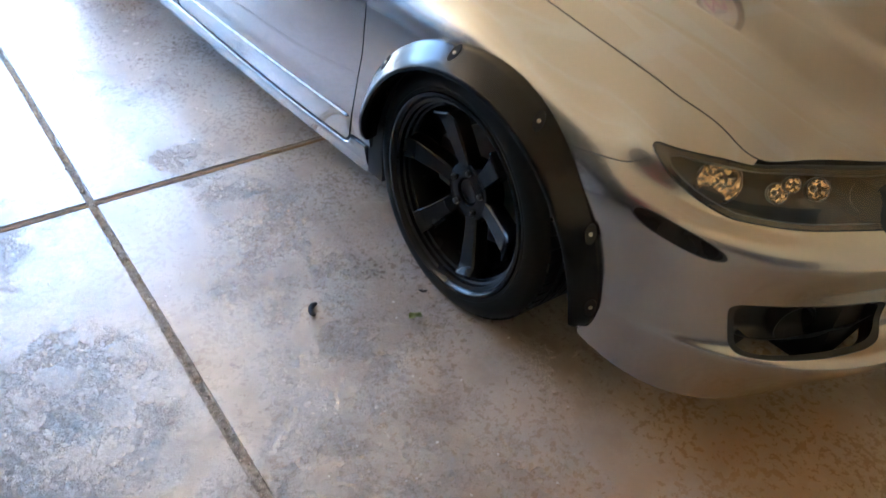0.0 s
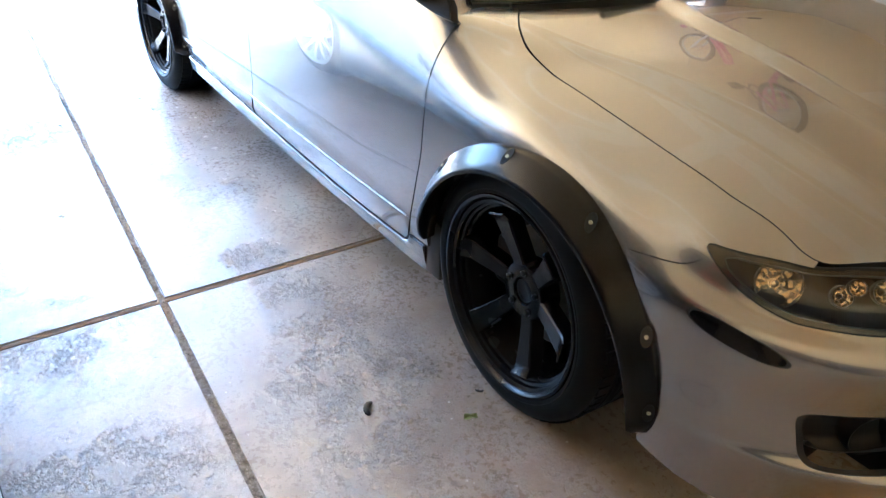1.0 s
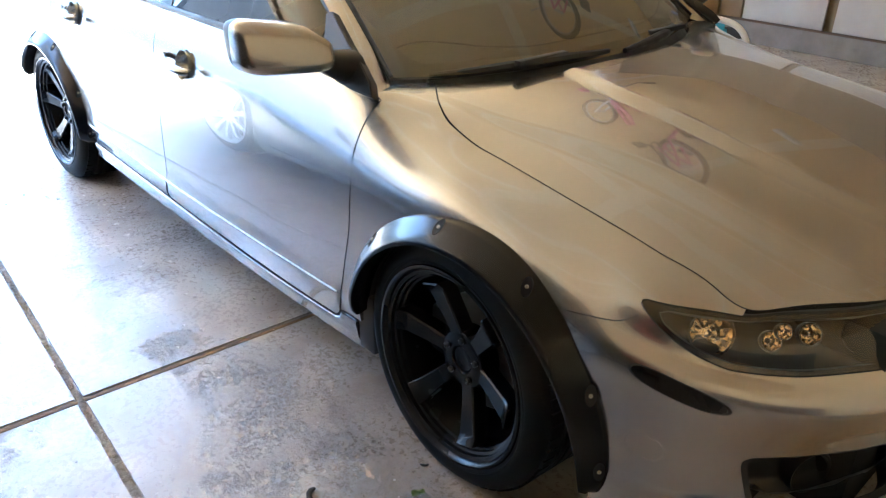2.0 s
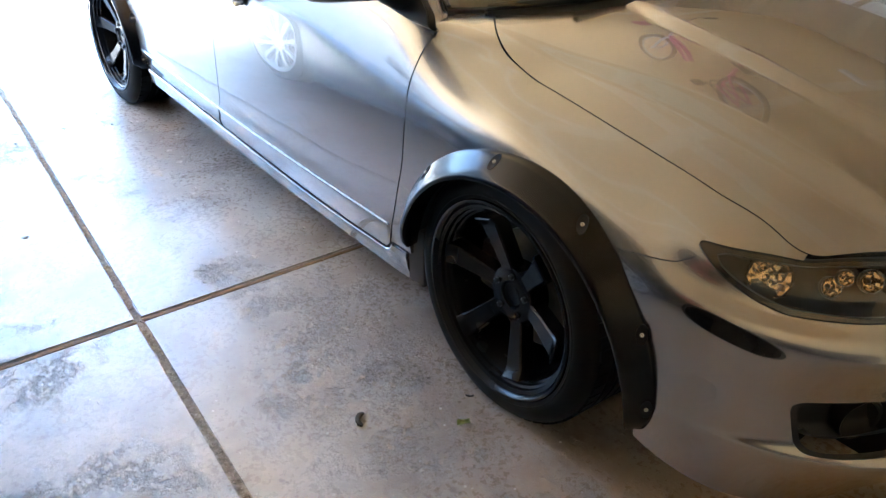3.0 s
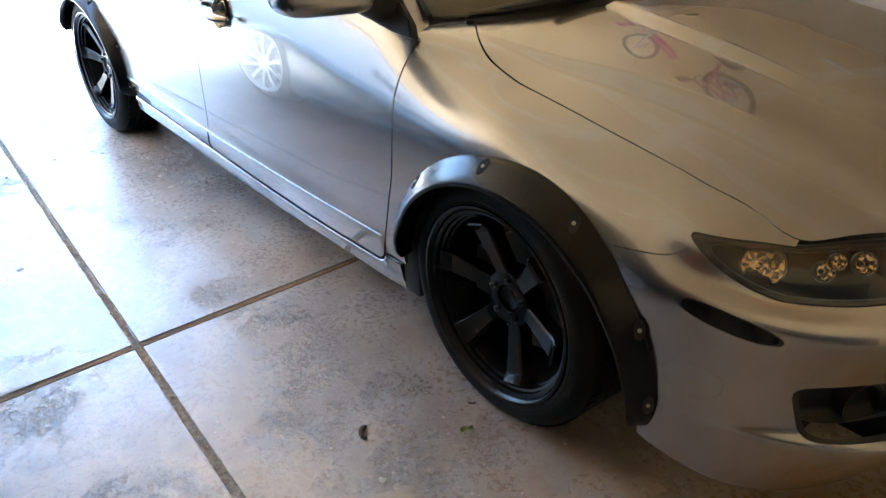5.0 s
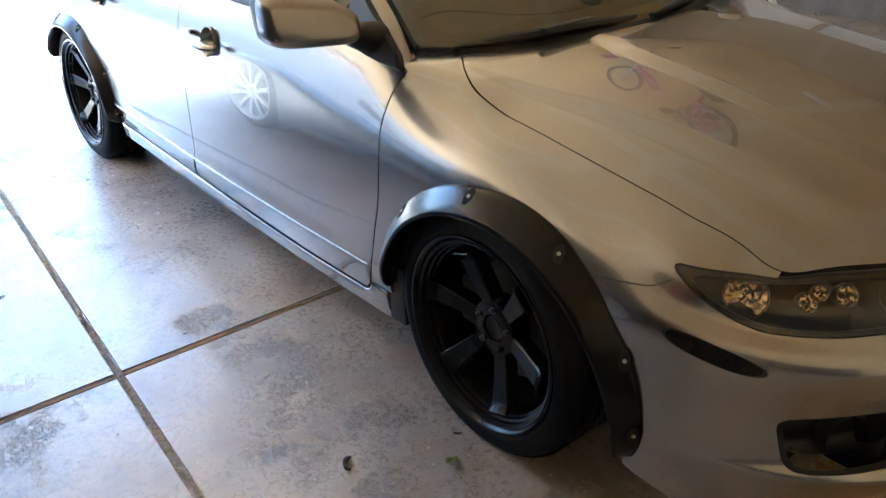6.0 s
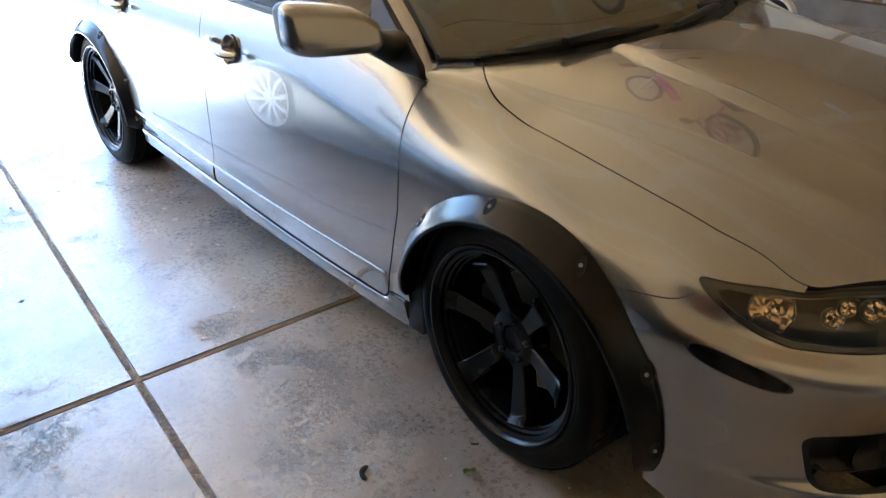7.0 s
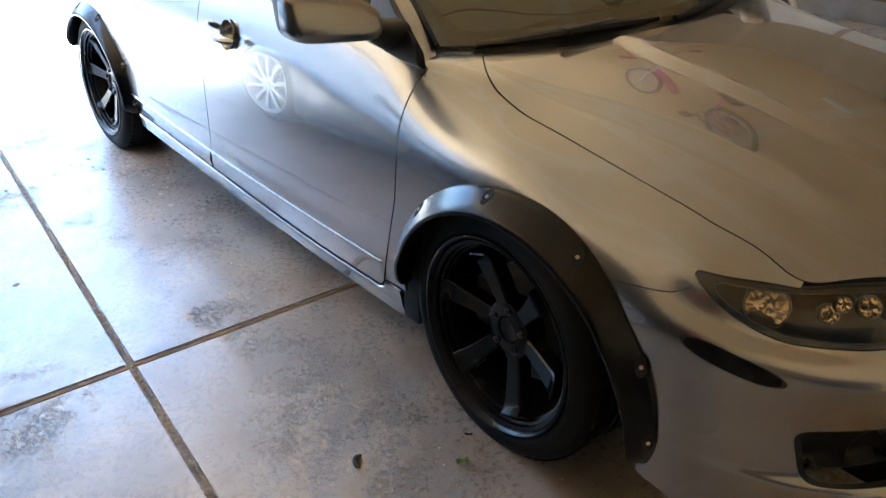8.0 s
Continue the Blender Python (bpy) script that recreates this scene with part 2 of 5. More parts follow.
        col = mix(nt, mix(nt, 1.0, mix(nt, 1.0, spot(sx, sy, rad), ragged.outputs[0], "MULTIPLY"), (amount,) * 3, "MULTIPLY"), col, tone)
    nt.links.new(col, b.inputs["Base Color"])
    sheen = mix(nt, 0.5, ramp(nt, mid.outputs[0], [(0.30, (0.42,) * 3), (0.55, (0.23,) * 3), (0.8, (0.18,) * 3)]).outputs[0],
                ramp(nt, fine.outputs[0], [(0.35, (0.50,) * 3), (0.6, (0.22,) * 3)]).outputs[0])
    nt.links.new(mix(nt, scale, sheen, (0.36, 0.36, 0.36)), b.inputs["Roughness"])
    pit = noise_node(nt, 190, 4, 0.7)
    h = mix(nt, 1.0, mix(nt, 0.45, fine.outputs[0], pit.outputs[0]), (0.13, 0.13, 0.13), "MULTIPLY")
    crumbs = mix(nt, 0.5, fl.outputs[0], flake.outputs[0])
    h = mix(nt, 1.0, h, mix(nt, 1.0, mix(nt, 1.0, crumbs, reg, "MULTIPLY"), (0.60, 0.60, 0.60), "MULTIPLY"), "SUBTRACT")
    h = mix(nt, 1.0, h, mix(nt, 1.0, crk, (0.45, 0.45, 0.45), "MULTIPLY"), "SUBTRACT")
    bump(nt, b, h, 0.75, 0.009)
    return m


PAINT = car_paint("silver_paint", (0.335, 0.343, 0.348), 0.15)
SATIN_BLACK = varied("satin_black_plastic", (0.004, 0.004, 0.005), (0.007, 0.007, 0.007), 5, 0.22, 0.03, spec=0.27)
WHEEL_BLACK = varied("matte_black_wheel", (0.004, 0.004, 0.005), (0.008, 0.008, 0.008), 6, 0.25, 0.03, spec=0.17)
RUBBER = varied("tyre_rubber", (0.003, 0.003, 0.003), (0.008, 0.007, 0.006), 18, 0.60, 0.08, spec=0.12)
TRIM_BLACK = varied("black_trim", (0.006, 0.006, 0.006), (0.011, 0.011, 0.011), 20, 0.48, 0.08)
POCKET = varied("black_pocket_plastic", (0.009, 0.009, 0.009), (0.015, 0.014, 0.014), 20, 0.42, 0.06)
DARK_VOID = varied("dark_underbody", (0.006, 0.006, 0.006), (0.012, 0.011, 0.010), 6, 0.9, 0.05)
CHROME = material("chrome", (0.95, 0.94, 0.92), 0.20, 1.0)[0]
# Warm tint paints the tan ceiling's reflection into the lamp bowls.
LAMP_CHROME = varied("warm_tinted_lamp_chrome", (0.84, 0.76, 0.65), (0.92, 0.85, 0.75), 40, 0.10, 0.04, 1.0)
STEEL = varied("dull_steel", (0.35, 0.33, 0.30), (0.5, 0.48, 0.45), 20, 0.35, 0.1, 1.0)
BRASS_SCREW = varied("zinc_screw", (0.26, 0.235, 0.16), (0.40, 0.36, 0.25), 60, 0.34, 0.1, 1.0)
LAMP_LENS = hazy_lens()
WINDOW_GLASS = glass("tinted_glass", (0.13, 0.15, 0.12), 0.0)
SCREEN_GLASS = glass("dusty_windscreen", (0.34, 0.33, 0.22), 0.0)
SCREEN_GLASS.node_tree.nodes["Principled BSDF"].inputs["Transmission Weight"].default_value = 0.86
SCREEN_GLASS.node_tree.nodes["Principled BSDF"].inputs["IOR"].default_value = 1.75
DASH = varied("dashboard_plastic", (0.10, 0.085, 0.06), (0.13, 0.11, 0.08), 20, 0.7, 0.08)
LAMP_DARK = varied("smoked_lamp_bezel", (0.008, 0.0075, 0.007), (0.014, 0.013, 0.012), 10, 0.35, 0.1)
INTERIOR = varied("interior_cloth", (0.025, 0.024, 0.022), (0.045, 0.042, 0.038), 20, 0.85, 0.08, bump_scale=200)
FLOOR = concrete_floor()

# ---- car body surface ----
# Plan of the body side from the rear centre (station 0) round to the front centre (station 18); x ahead, y to the left.
PLAN = [(-3.80, 0.0), (-3.77, -0.45), (-3.63, -0.735), (-3.35, -0.83), (-3.05, -0.868), (-2.675, -0.882), (-2.2, -0.886),
        (-1.5, -0.889), (-0.9, -0.887), (-0.45, -0.880), (0.0, -0.882), (0.30, -0.880), (0.46, -0.862), (0.60, -0.812),
        (0.72, -0.722), (0.82, -0.575), (0.885, -0.39), (0.92, -0.19), (0.93, 0.0)]
# Feature lines: height and inset from the plan, by station.
LINES = [
    # bottom edge
    ([(0, .26), (3, .24), (4, .22), (6, .200), (7, .174), (8, .160), (9, .149), (10, .17), (11, .203), (12, .186), (13, .160), (14, .150), (15, .155), (16, .175), (18, .19)],
     [(0, .06), (3, .05), (6, .028), (9, .026), (11, .016), (12, -.008), (13, -.012), (14, .016), (16, .060), (18, .065)]),
    # sill top and bumper lip
    ([(0, .33), (3, .30), (6, .27), (7, .247), (8, .226), (9, .222), (11, .27), (12, .28), (13, .290), (15, .285), (18, .275)],
     [(0, .03), (3, .022), (6, .016), (9, .014), (11, .006), (12, -.017), (13, -.028), (14, -.034), (15, -.040), (16, -.04), (18, -.04)]),
    # lower crease
    ([(0, .42), (3, .40), (6, .363), (7, .341), (8, .332), (9, .325), (11, .33), (13, .335), (18, .325)],
     [(0, .01), (3, .006), (6, -.006), (9, -.006), (11, .002), (12, -.014), (13, -.021), (14, -.008), (15, .012), (16, .020), (18, .022)]),
    # lower middle
    ([(0, .52), (3, .50), (6, .46), (9, .44), (11, .43), (13, .42), (18, .41)],
     [(0, .0), (6, .001), (9, .001), (11, .0), (12, -.006), (13, -.011), (14, .004), (16, .012), (18, .010)]),
    # widest line and bumper ridge
    ([(0, .64), (3, .63), (6, .60), (9, .57), (11, .545), (12, .545), (13, .535), (18, .525)],
     [(0, -.01), (6, -.003), (9, -.003), (11, -.001), (12, -.003), (13, -.006), (14, -.014), (16, -.020), (18, -.020)]),
    # shoulder and lamp base
    ([(0, .78), (3, .77), (6, .73), (9, .69), (10, .68), (11, .635), (12, .60), (13, .583), (15, .59), (18, .58)],
     [(0, .0), (6, .012), (9, .010), (9.6, .013), (10, .019), (11, .030), (12, .024), (13, .024), (16, .028), (18, .028)]),
    # upper shoulder
    ([(0, .88), (3, .87), (6, .84), (9, .788), (9.5, .774), (10, .745), (11, .694), (12, .662), (13, .632), (15, .64), (18, .63)],
     [(0, .02), (6, .042), (9, .044), (9.5, .054), (10, .074), (11, .088), (12, .056), (13, .045), (16, .05), (18, .05)]),
    # belt line, fender edge and hood front edge
    ([(0, .97), (3, .955), (6, .935), (8, .912), (8.8, .885), (9.12, 0.860), (9.27, 0.844), (9.49, 0.819), (9.76, 0.788), (9.92, 0.778), (10.28, 0.760),
      (10.70, 0.742), (11.25, 0.7235), (12.15, 0.704), (12.77, 0.687), (13.20, 0.672), (14.1, .676), (15, .677), (18, .686)],
     [(0, .06), (3, .09), (6, .088), (8, .085), (8.8, .090), (9.12, 0.096), (9.27, 0.109), (9.49, 0.138), (9.76, 0.164), (9.92, 0.166), (10.28, 0.162),
      (10.70, 0.158), (11.25, 0.1525), (12.15, 0.137), (12.77, 0.110), (13.20, 0.081), (13.6, .092), (14.1, .102), (15, .095), (18, .085)]),
]
LINE_Z = [flowing(z) for z, _ in LINES]
LINE_IN = [flowing(i) for _, i in LINES]


DOOR_LEAN = [(.30, .0), (.45, .02), (.52, .04), (.606, .08), (.688, .125), (.767, .145), (1.05, .145)]
_lz = np.linspace(.30, 1.05, 301)
_ld = np.cumsum(np.interp(_lz, *zip(*DOOR_LEAN))) * (_lz[1] - _lz[0])


def door_section(s, z, z_belt, in_belt):
    """Inset of the doors by height: nearly flat, then rolling over a shoulder that sits lower towards the front."""
    k = np.clip((s - 7.9) / 1.2, 0, 1)
    z0 = .767 - .107 * k * k * (3 - 2 * k)
    flat = lambda q: np.interp(q, _lz, _ld) - .0060
    roll = np.clip((z - z0) / (z_belt - z0), 0, 1.2)
    return flat(z) + (in_belt - flat(z_belt)) * roll * roll


def skirt(s, v):
    """The body side at station s and height line v, as an array of points."""
    s, v = np.broadcast_arrays(np.asarray(s, float), np.asarray(v, float))
    p = catmull(PLAN, s)
    d = catmull(PLAN, s + 0.02) - catmull(PLAN, s - 0.02)
    d = d / np.linalg.norm(d, axis=-1, keepdims=True)
    inward = np.stack([-d[..., 1], d[..., 0]], -1)
    z = np.stack([f(s) for f in LINE_Z], -1)
    o = np.stack([f(s) for f in LINE_IN], -1)
    i = np.clip(np.floor(v).astype(int), 0, 6)
    t = (v - i)
    n = 7

    def take(a, k):
        return np.take_along_axis(a, np.clip(k, 0, n)[..., None], -1)[..., 0]

    def cr(a):
        p0, p1, p2, p3 = take(a, i - 1), take(a, i), take(a, i + 1), take(a, i + 2)
        m1, m2 = (p2 - p0) / 2, (p3 - p1) / 2
        return (2 * t**3 - 3 * t**2 + 1) * p1 + (t**3 - 2 * t**2 + t) * m1 + (-2 * t**3 + 3 * t**2) * p2 + (t**3 - t**2) * m2
    off, height = cr(o), cr(z)
    # the doors keep one clean section
    ease = lambda k: np.clip(k, 0, 1)**2 * (3 - 2 * np.clip(k, 0, 1))
    clean = ease((s - 5.5) / .7) * ease((10.1 - s) / .95) * ease((v - 2.05) / .35)
    off = off + (door_section(s, height, z[..., 7], o[..., 7]) - off) * clean
    # pressed ledge along the foot of the doors
    step = np.clip((2.02 - v) / 0.085, 0, 1)
    step = step * step * (3 - 2 * step) * np.clip((v - 1.0) / 0.12, 0, 1)
    off = off - 0.0052 * step * np.clip((9.05 - s) / 0.025, 0, 1) * np.clip((s - 5.0) / 0.3, 0, 1)
    out = np.empty(s.shape + (3,))
    out[..., 0] = p[..., 0] + inward[..., 0] * off
    out[..., 1] = np.minimum(p[..., 1] + inward[..., 1] * off, 0.0)
    out[..., 2] = height
    return out


HOOD_MID = (0.1251, -0.2764, -0.1125, 0.9095)
HOOD_SEAM = spline([(-0.45, .53), (-0.368, .594), (-0.323, .632), (-0.272, .669), (-0.227, .693), (-0.195, .7045), (-0.165, .7100), (-0.135, .7122), (-0.10, .7142), (-0.065, .7156), (-0.035, .7164), (0.0, .7200)])
RIDGE_Y = spline([(-0.32, .225), (-0.183, .252), (-0.069, .290), (0.058, .308), (0.211, .315), (0.357, .326), (0.558, .318), (0.85, .25)])
RIDGE_UP = spline([(-0.38, .640), (-0.214, .611), (0.068, .540), (0.204, .517), (0.335, .508), (0.46, .510), (0.648, .510), (0.85, .45)])
RIDGE_LOW = spline([(-0.38, .660), (-0.214, .640), (0.044, .603), (0.252, .582), (0.382, .579), (0.504, .580), (0.675, .570), (0.85, .52)])

# a pressed facet: flat between two tight bends
FACET = np.cumsum(np.clip(np.minimum(np.linspace(0, 1, 41), 1 - np.linspace(0, 1, 41)) / .16, 0, 1))
FACET = FACET / FACET[-1]


def deck(s, q):
    """The hood: s the station of its edge, q from -1 at one edge to 1 at the other; crowned, with a raised middle."""
    s, q = np.broadcast_arrays(np.asarray(s, float), np.asarray(q, float))
    e = skirt(s, np.full(s.shape, 7.0))
    x, y = e[..., 0], -q * e[..., 1]
    facet = lambda k: np.interp(k, np.linspace(0, 1, 41), FACET)
    w1 = facet((RIDGE_Y(x) + 0.024 - np.abs(y)) / 0.048)
    gap = RIDGE_LOW(x) - RIDGE_UP(x)
    w2 = facet((RIDGE_LOW(x) - np.abs(y)) / gap) * gap
    fade = np.clip((x + 0.42) / 0.36, 0, 1) * np.clip((0.86 - x) / 0.20, 0, 1)
    fade = fade * fade * (3 - 2 * fade)
    edge = np.clip((1 - np.abs(q)) / 0.08, 0, 1)
    low = np.clip((0.93 - x) / 0.85, 0, 1)
    mid = np.polyval(HOOD_MID, x) - 0.026 * fade - 0.048 * low * low * (3 - 2 * low)
    z = mid + (e[..., 2] - mid) * np.abs(q)**2.4 + (0.015 * w1 + 0.30 * w2) * fade * edge
    return np.stack([x, y, z], -1)


def boot(s, q):
    """The boot lid and the rear deck, from the edge line at the tail."""
    s, q = np.broadcast_arrays(np.asarray(s, float), np.asarray(q, float))
    e = skirt(s, np.full(s.shape, 7.0))
    return np.stack([e[..., 0], -q * e[..., 1], e[..., 2] + 0.035 * (1 - np.abs(q)**2.4)], -1)


def surface_panel(name, fn, us, vs, keep, mat, parent, label="", depth=0.014, mirror=False, flip=False):
    """A body panel: the part of the surface fn(u, v) where all functions in keep are positive, with turned-in edges."""
    U, V = np.meshgrid(us, vs, indexing="ij")
    P = fn(U, V)
    F = [k(P, U, V) for k in keep]
    nu, nv = U.shape
    verts, index, faces = [], {}, []

    def vid(u, v):
        key = (round(float(u), 5), round(float(v), 5))
        if key not in index:
            index[key] = len(verts)
            verts.append(key)
        return index[key]
    stack = np.stack(F, -1) if F else np.ones((nu, nv, 1))
    ok = stack.min(-1) > 0
    for i in range(nu - 1):
        for j in range(nv - 1):
            c = [(i, j), (i + 1, j), (i + 1, j + 1), (i, j + 1)]
            inside = [ok[q] for q in c]
            if not any(inside) and (stack[[q[0] for q in c], [q[1] for q in c]].max(0) <= 0).any():
                continue
            poly = [(U[q], V[q], stack[q]) for q in c]
            if not all(inside):
                for k in range(stack.shape[-1]):
                    nxt = []
                    for a, b in zip(poly, poly[1:] + poly[:1]):
                        fa, fb = a[2][k], b[2][k]
                        if fa > 0:
                            nxt.append(a)
                        if (fa > 0) != (fb > 0):
                            t = fa / (fa - fb)
                            nxt.append((a[0] + (b[0] - a[0]) * t, a[1] + (b[1] - a[1]) * t, a[2] + (b[2] - a[2]) * t))
                    poly = nxt
                    if len(poly) < 3:
                        break
            if len(poly) >= 3:
                ids = []
                for u, v, _ in poly:
                    k = vid(u, v)
                    if k not in ids:
                        ids.append(k)
                if len(ids) >= 3:
                    faces.append(ids)
    uv = np.array(verts)
    co = fn(uv[:, 0], uv[:, 1])
    e = 1e-3
    du = fn(uv[:, 0] + e, uv[:, 1]) - fn(uv[:, 0] - e, uv[:, 1])
    dv = fn(uv[:, 0], np.clip(uv[:, 1] + e, vs[0], vs[-1])) - fn(uv[:, 0], np.clip(uv[:, 1] - e, vs[0], vs[-1]))
    nrm = np.cross(du, dv)
    nrm /= np.maximum(np.linalg.norm(nrm, axis=1, keepdims=True), 1e-9)
    if flip:
        nrm = -nrm
    bm = bmesh.new()
    bv = [bm.verts.new(c) for c in co]
    for f in faces:
        try:
            bm.faces.new([bv[k] for k in (f[::-1] if flip else f)])
        except ValueError:
            pass
    rim = [ed for ed in bm.edges if len(ed.link_faces) == 1]
    n_of = {v: Vector(n) for v, n in zip(bv, nrm)}
    inner = {}
    for ed in rim:
        for v in ed.verts:
            if v not in inner:
                inner[v] = bm.verts.new(v.co - n_of[v] * depth)
    for ed in rim:
        loop = ed.link_loops[0]
        a, b = loop.vert, loop.link_loop_next.vert
        bm.faces.new((b, a, inner[a], inner[b]))
    for v in [v for v in bm.verts if not v.link_faces]:
        bm.verts.remove(v)
    if mirror:
        for v in bm.verts:
            v.co.y = -v.co.y
        bmesh.ops.reverse_faces(bm, faces=list(bm.faces))
    return part(name, bm, mat, parent, label)


def X(P): return P[..., 0]
def Y(P): return P[..., 1]
def Z(P): return P[..., 2]


GAP = 0.0022
DOOR_FRONT = spline([(.15, -.47), (.235, -.452), (.26, -.44), (.33, -.42), (.435, -.395), (.55, -.373), (.663, -.371), (.73, -.375), (.80, -.371), (.853, -.363), (1.0, -.36)])
DOOR_MID = spline([(.15, -1.53), (.267, -1.513), (.33, -1.468), (.42, -1.464), (.49, -1.461), (.674, -1.466), (.796, -1.492), (.95, -1.50)])
DOOR_REAR = spline([(.15, -2.32), (.30, -2.31), (.45, -2.34), (.60, -2.42), (.75, -2.52), (.95, -2.58)])
ARCH_F, ARCH_R, ARCH_Z, ARCH_RAD = 0.035, -2.655, 0.26, 0.385
BUMPER_SEAM = spline([(.20, .596), (.292, .598), (.356, .605), (.409, .613), (.435, .628), (.449, .641), (.60, .642)])
LAMP_LOW = spline([(.38, .70), (.433, .660), (.439, .653), (.461, .639), (.517, .608), (.568, .589), (.616, .580), (.692, .581), (.753, .585), (.791, .586), (.83, .602), (.86, .665)])
LAMP_TOP = spline([(.38, .62), (.431, .655), (.448, .660), (.51, .6595), (.585, .661), (.663, .667), (.733, .670), (.86, .676)])
DOOR_LOW = spline([(-2.5, .283), (-2.2, .272), (-1.558, .2495), (-.988, .227), (-.657, .221), (-.45, .222), (.0, .222)])


def arch(cx):
    return lambda P, u, v: np.hypot(X(P) - cx, Z(P) - ARCH_Z) - ARCH_RAD


def fog_hole(P, u):
    """Positive outside the boxy fog-lamp opening in the bumper, by station and height."""
    z = (Z(P) - 0.367) / 0.053
    a = (u - 14.47 + 0.10 * z) / 0.93
    return (np.abs(a)**7 + np.abs(z)**6)**(1 / 6.5) - 1


def marker_field(P):
    """Negative inside the slanted side marker."""
    a, b = X(P) - 0.546, Z(P) - 0.5315
    c, s = math.cos(-0.20), math.sin(-0.20)
    u, w = (a * c + b * s) / 0.089, (-a * s + b * c) / 0.0180
    return (np.abs(u)**2.6 + np.abs(w)**2.2)**0.4 - 1


def lamp_in(P):
    return np.minimum(Z(P) - LAMP_LOW(X(P)), LAMP_TOP(X(P)) - Z(P))

# ---- cars ----
RAIL = [(-.40, -.748, .888), (-.65, -.692, 1.030), (-.90, -.640, 1.165), (-1.15, -.595, 1.280), (-1.45, -.570, 1.340), (-1.90, -.562, 1.358),
        (-2.30, -.572, 1.330), (-2.70, -.605, 1.215), (-3.05, -.665, 1.045), (-3.22, -.70, .965)]
RAIL_Y = spline(sorted((p[0], p[1]) for p in RAIL))
RAIL_Z = spline(sorted((p[0], p[2]) for p in RAIL))
_bs = np.linspace(3.0, 9.12, 80)
_bp = skirt(_bs, np.full(80, 7.0))
BELT_Y = spline([(float(p[0]), float(p[1])) for p in _bp])
BELT_Z = spline([(float(p[0]), float(p[2])) for p in _bp])


def cowl_x(y):
    return -0.195 - 0.46 * y * y


def glass_x(y):
    return -0.240 - 0.365 * y * y


def side_glass(x, w):
    x, w = np.broadcast_arrays(np.asarray(x, float), np.asarray(w, float))
    y = BELT_Y(x) * (1 - w) + RAIL_Y(x) * w - 0.018 * w * (1 - w) * 4 * 0.4 + 0.006
    return np.stack([x, y, BELT_Z(x) * (1 - w) + RAIL_Z(x) * w], -1)


def windscreen(q, w):
    q, w = np.broadcast_arrays(np.asarray(q, float), np.asarray(w, float))
    yb, yt = q * 0.700, q * 0.570
    xb, zb = glass_x(yb), 0.868 + 0.010 * q * q
    xt, zt = -0.99 - 0.14 * q * q, 1.338 - 0.050 * q * q
    x, y, z = xb + (xt - xb) * w, yb + (yt - yb) * w, zb + (zt - zb) * w
    bulge = 0.022 * 4 * w * (1 - w)
    return np.stack([x + bulge * 0.5, y, z + bulge * 0.85], -1)


def roof(x, q):
    x, q = np.broadcast_arrays(np.asarray(x, float), np.asarray(q, float))
    return np.stack([x - 0.03 * 0, q * -RAIL_Y(x) * 0.985, RAIL_Z(x) + 0.012 + 0.045 * (1 - q * q)], -1)


def backlight(q, w):
    q, w = np.broadcast_arrays(np.asarray(q, float), np.asarray(w, float))
    xb = -3.12 - 0.05 * (1 - q * q)
    xt = -2.34 - 0.04 * (1 - q * q)
    yb, yt = q * 0.60, q * 0.545
    zb, zt = 0.995, 1.325 + 0.045 * (1 - q * q)
    bul = 0.03 * 4 * w * (1 - w)
    return np.stack([xb + (xt - xb) * w - bul * .4, yb + (yt - yb) * w, zb + (zt - zb) * w + bul * .8], -1)


def seam_gap(fn, sign):
    wide = 2.6 if fn is DOOR_MID else 0.0
    return lambda P, u, v: sign * (X(P) - fn(Z(P))) - GAP * (1 + wide * np.clip((.338 - Z(P)) / .012, 0, 1))


def door_foot(P):
    """Positive above the door's lower edge, whose front corner is rounded."""
    r = 0.040
    a = np.maximum(r - (Z(P) - DOOR_LOW(X(P))), 0)
    b = np.maximum(r - (DOOR_FRONT(Z(P)) - X(P)), 0)
    low = Z(P) - DOOR_LOW(X(P))
    corner = r - np.hypot(a, b)
    return np.where(b > r, np.maximum(corner, low - r), np.where((a > 0) & (b > 0), corner, low))


def rolled(P, edge):
    """Rounds the crease where the fender's side turns into its top, near the foot of the pillar."""
    t = np.linalg.norm(P - edge, axis=-1)
    w = np.clip((P[..., 0] + .385) / .05, 0, 1) * np.clip((-.17 - P[..., 0]) / .07, 0, 1)
    h = np.maximum(.085 - t, 0)**2 / (2 * .27) * w
    return P - h[..., None] * np.array([0, -.50, .866])


def fender_side(s, v):
    s, v = np.broadcast_arrays(np.asarray(s, float), np.asarray(v, float))
    return rolled(skirt(s, v), skirt(s, np.full(s.shape, 7.0)))


def fender_deck(s, q):
    s, q = np.broadcast_arrays(np.asarray(s, float), np.asarray(q, float))
    side = np.where(q < 0, 1.0, -1.0)
    flip = np.stack([np.ones(s.shape), side, np.ones(s.shape)], -1)
    return rolled(deck(s, q) * flip, skirt(s, np.full(s.shape, 7.0))) * flip


def sill_skin(s, v):
    """The sill: it swells below the door's edge to a rounded shoulder and turns under."""
    P = skirt(s, v)
    d = np.clip((-door_foot(P) - .006) / .016, 0, 1)
    low = np.clip((Z(P) - .150) / .05, 0, 1)
    P[..., 1] -= .011 * np.sqrt(1 - (1 - d)**2) * low - .004
    return P


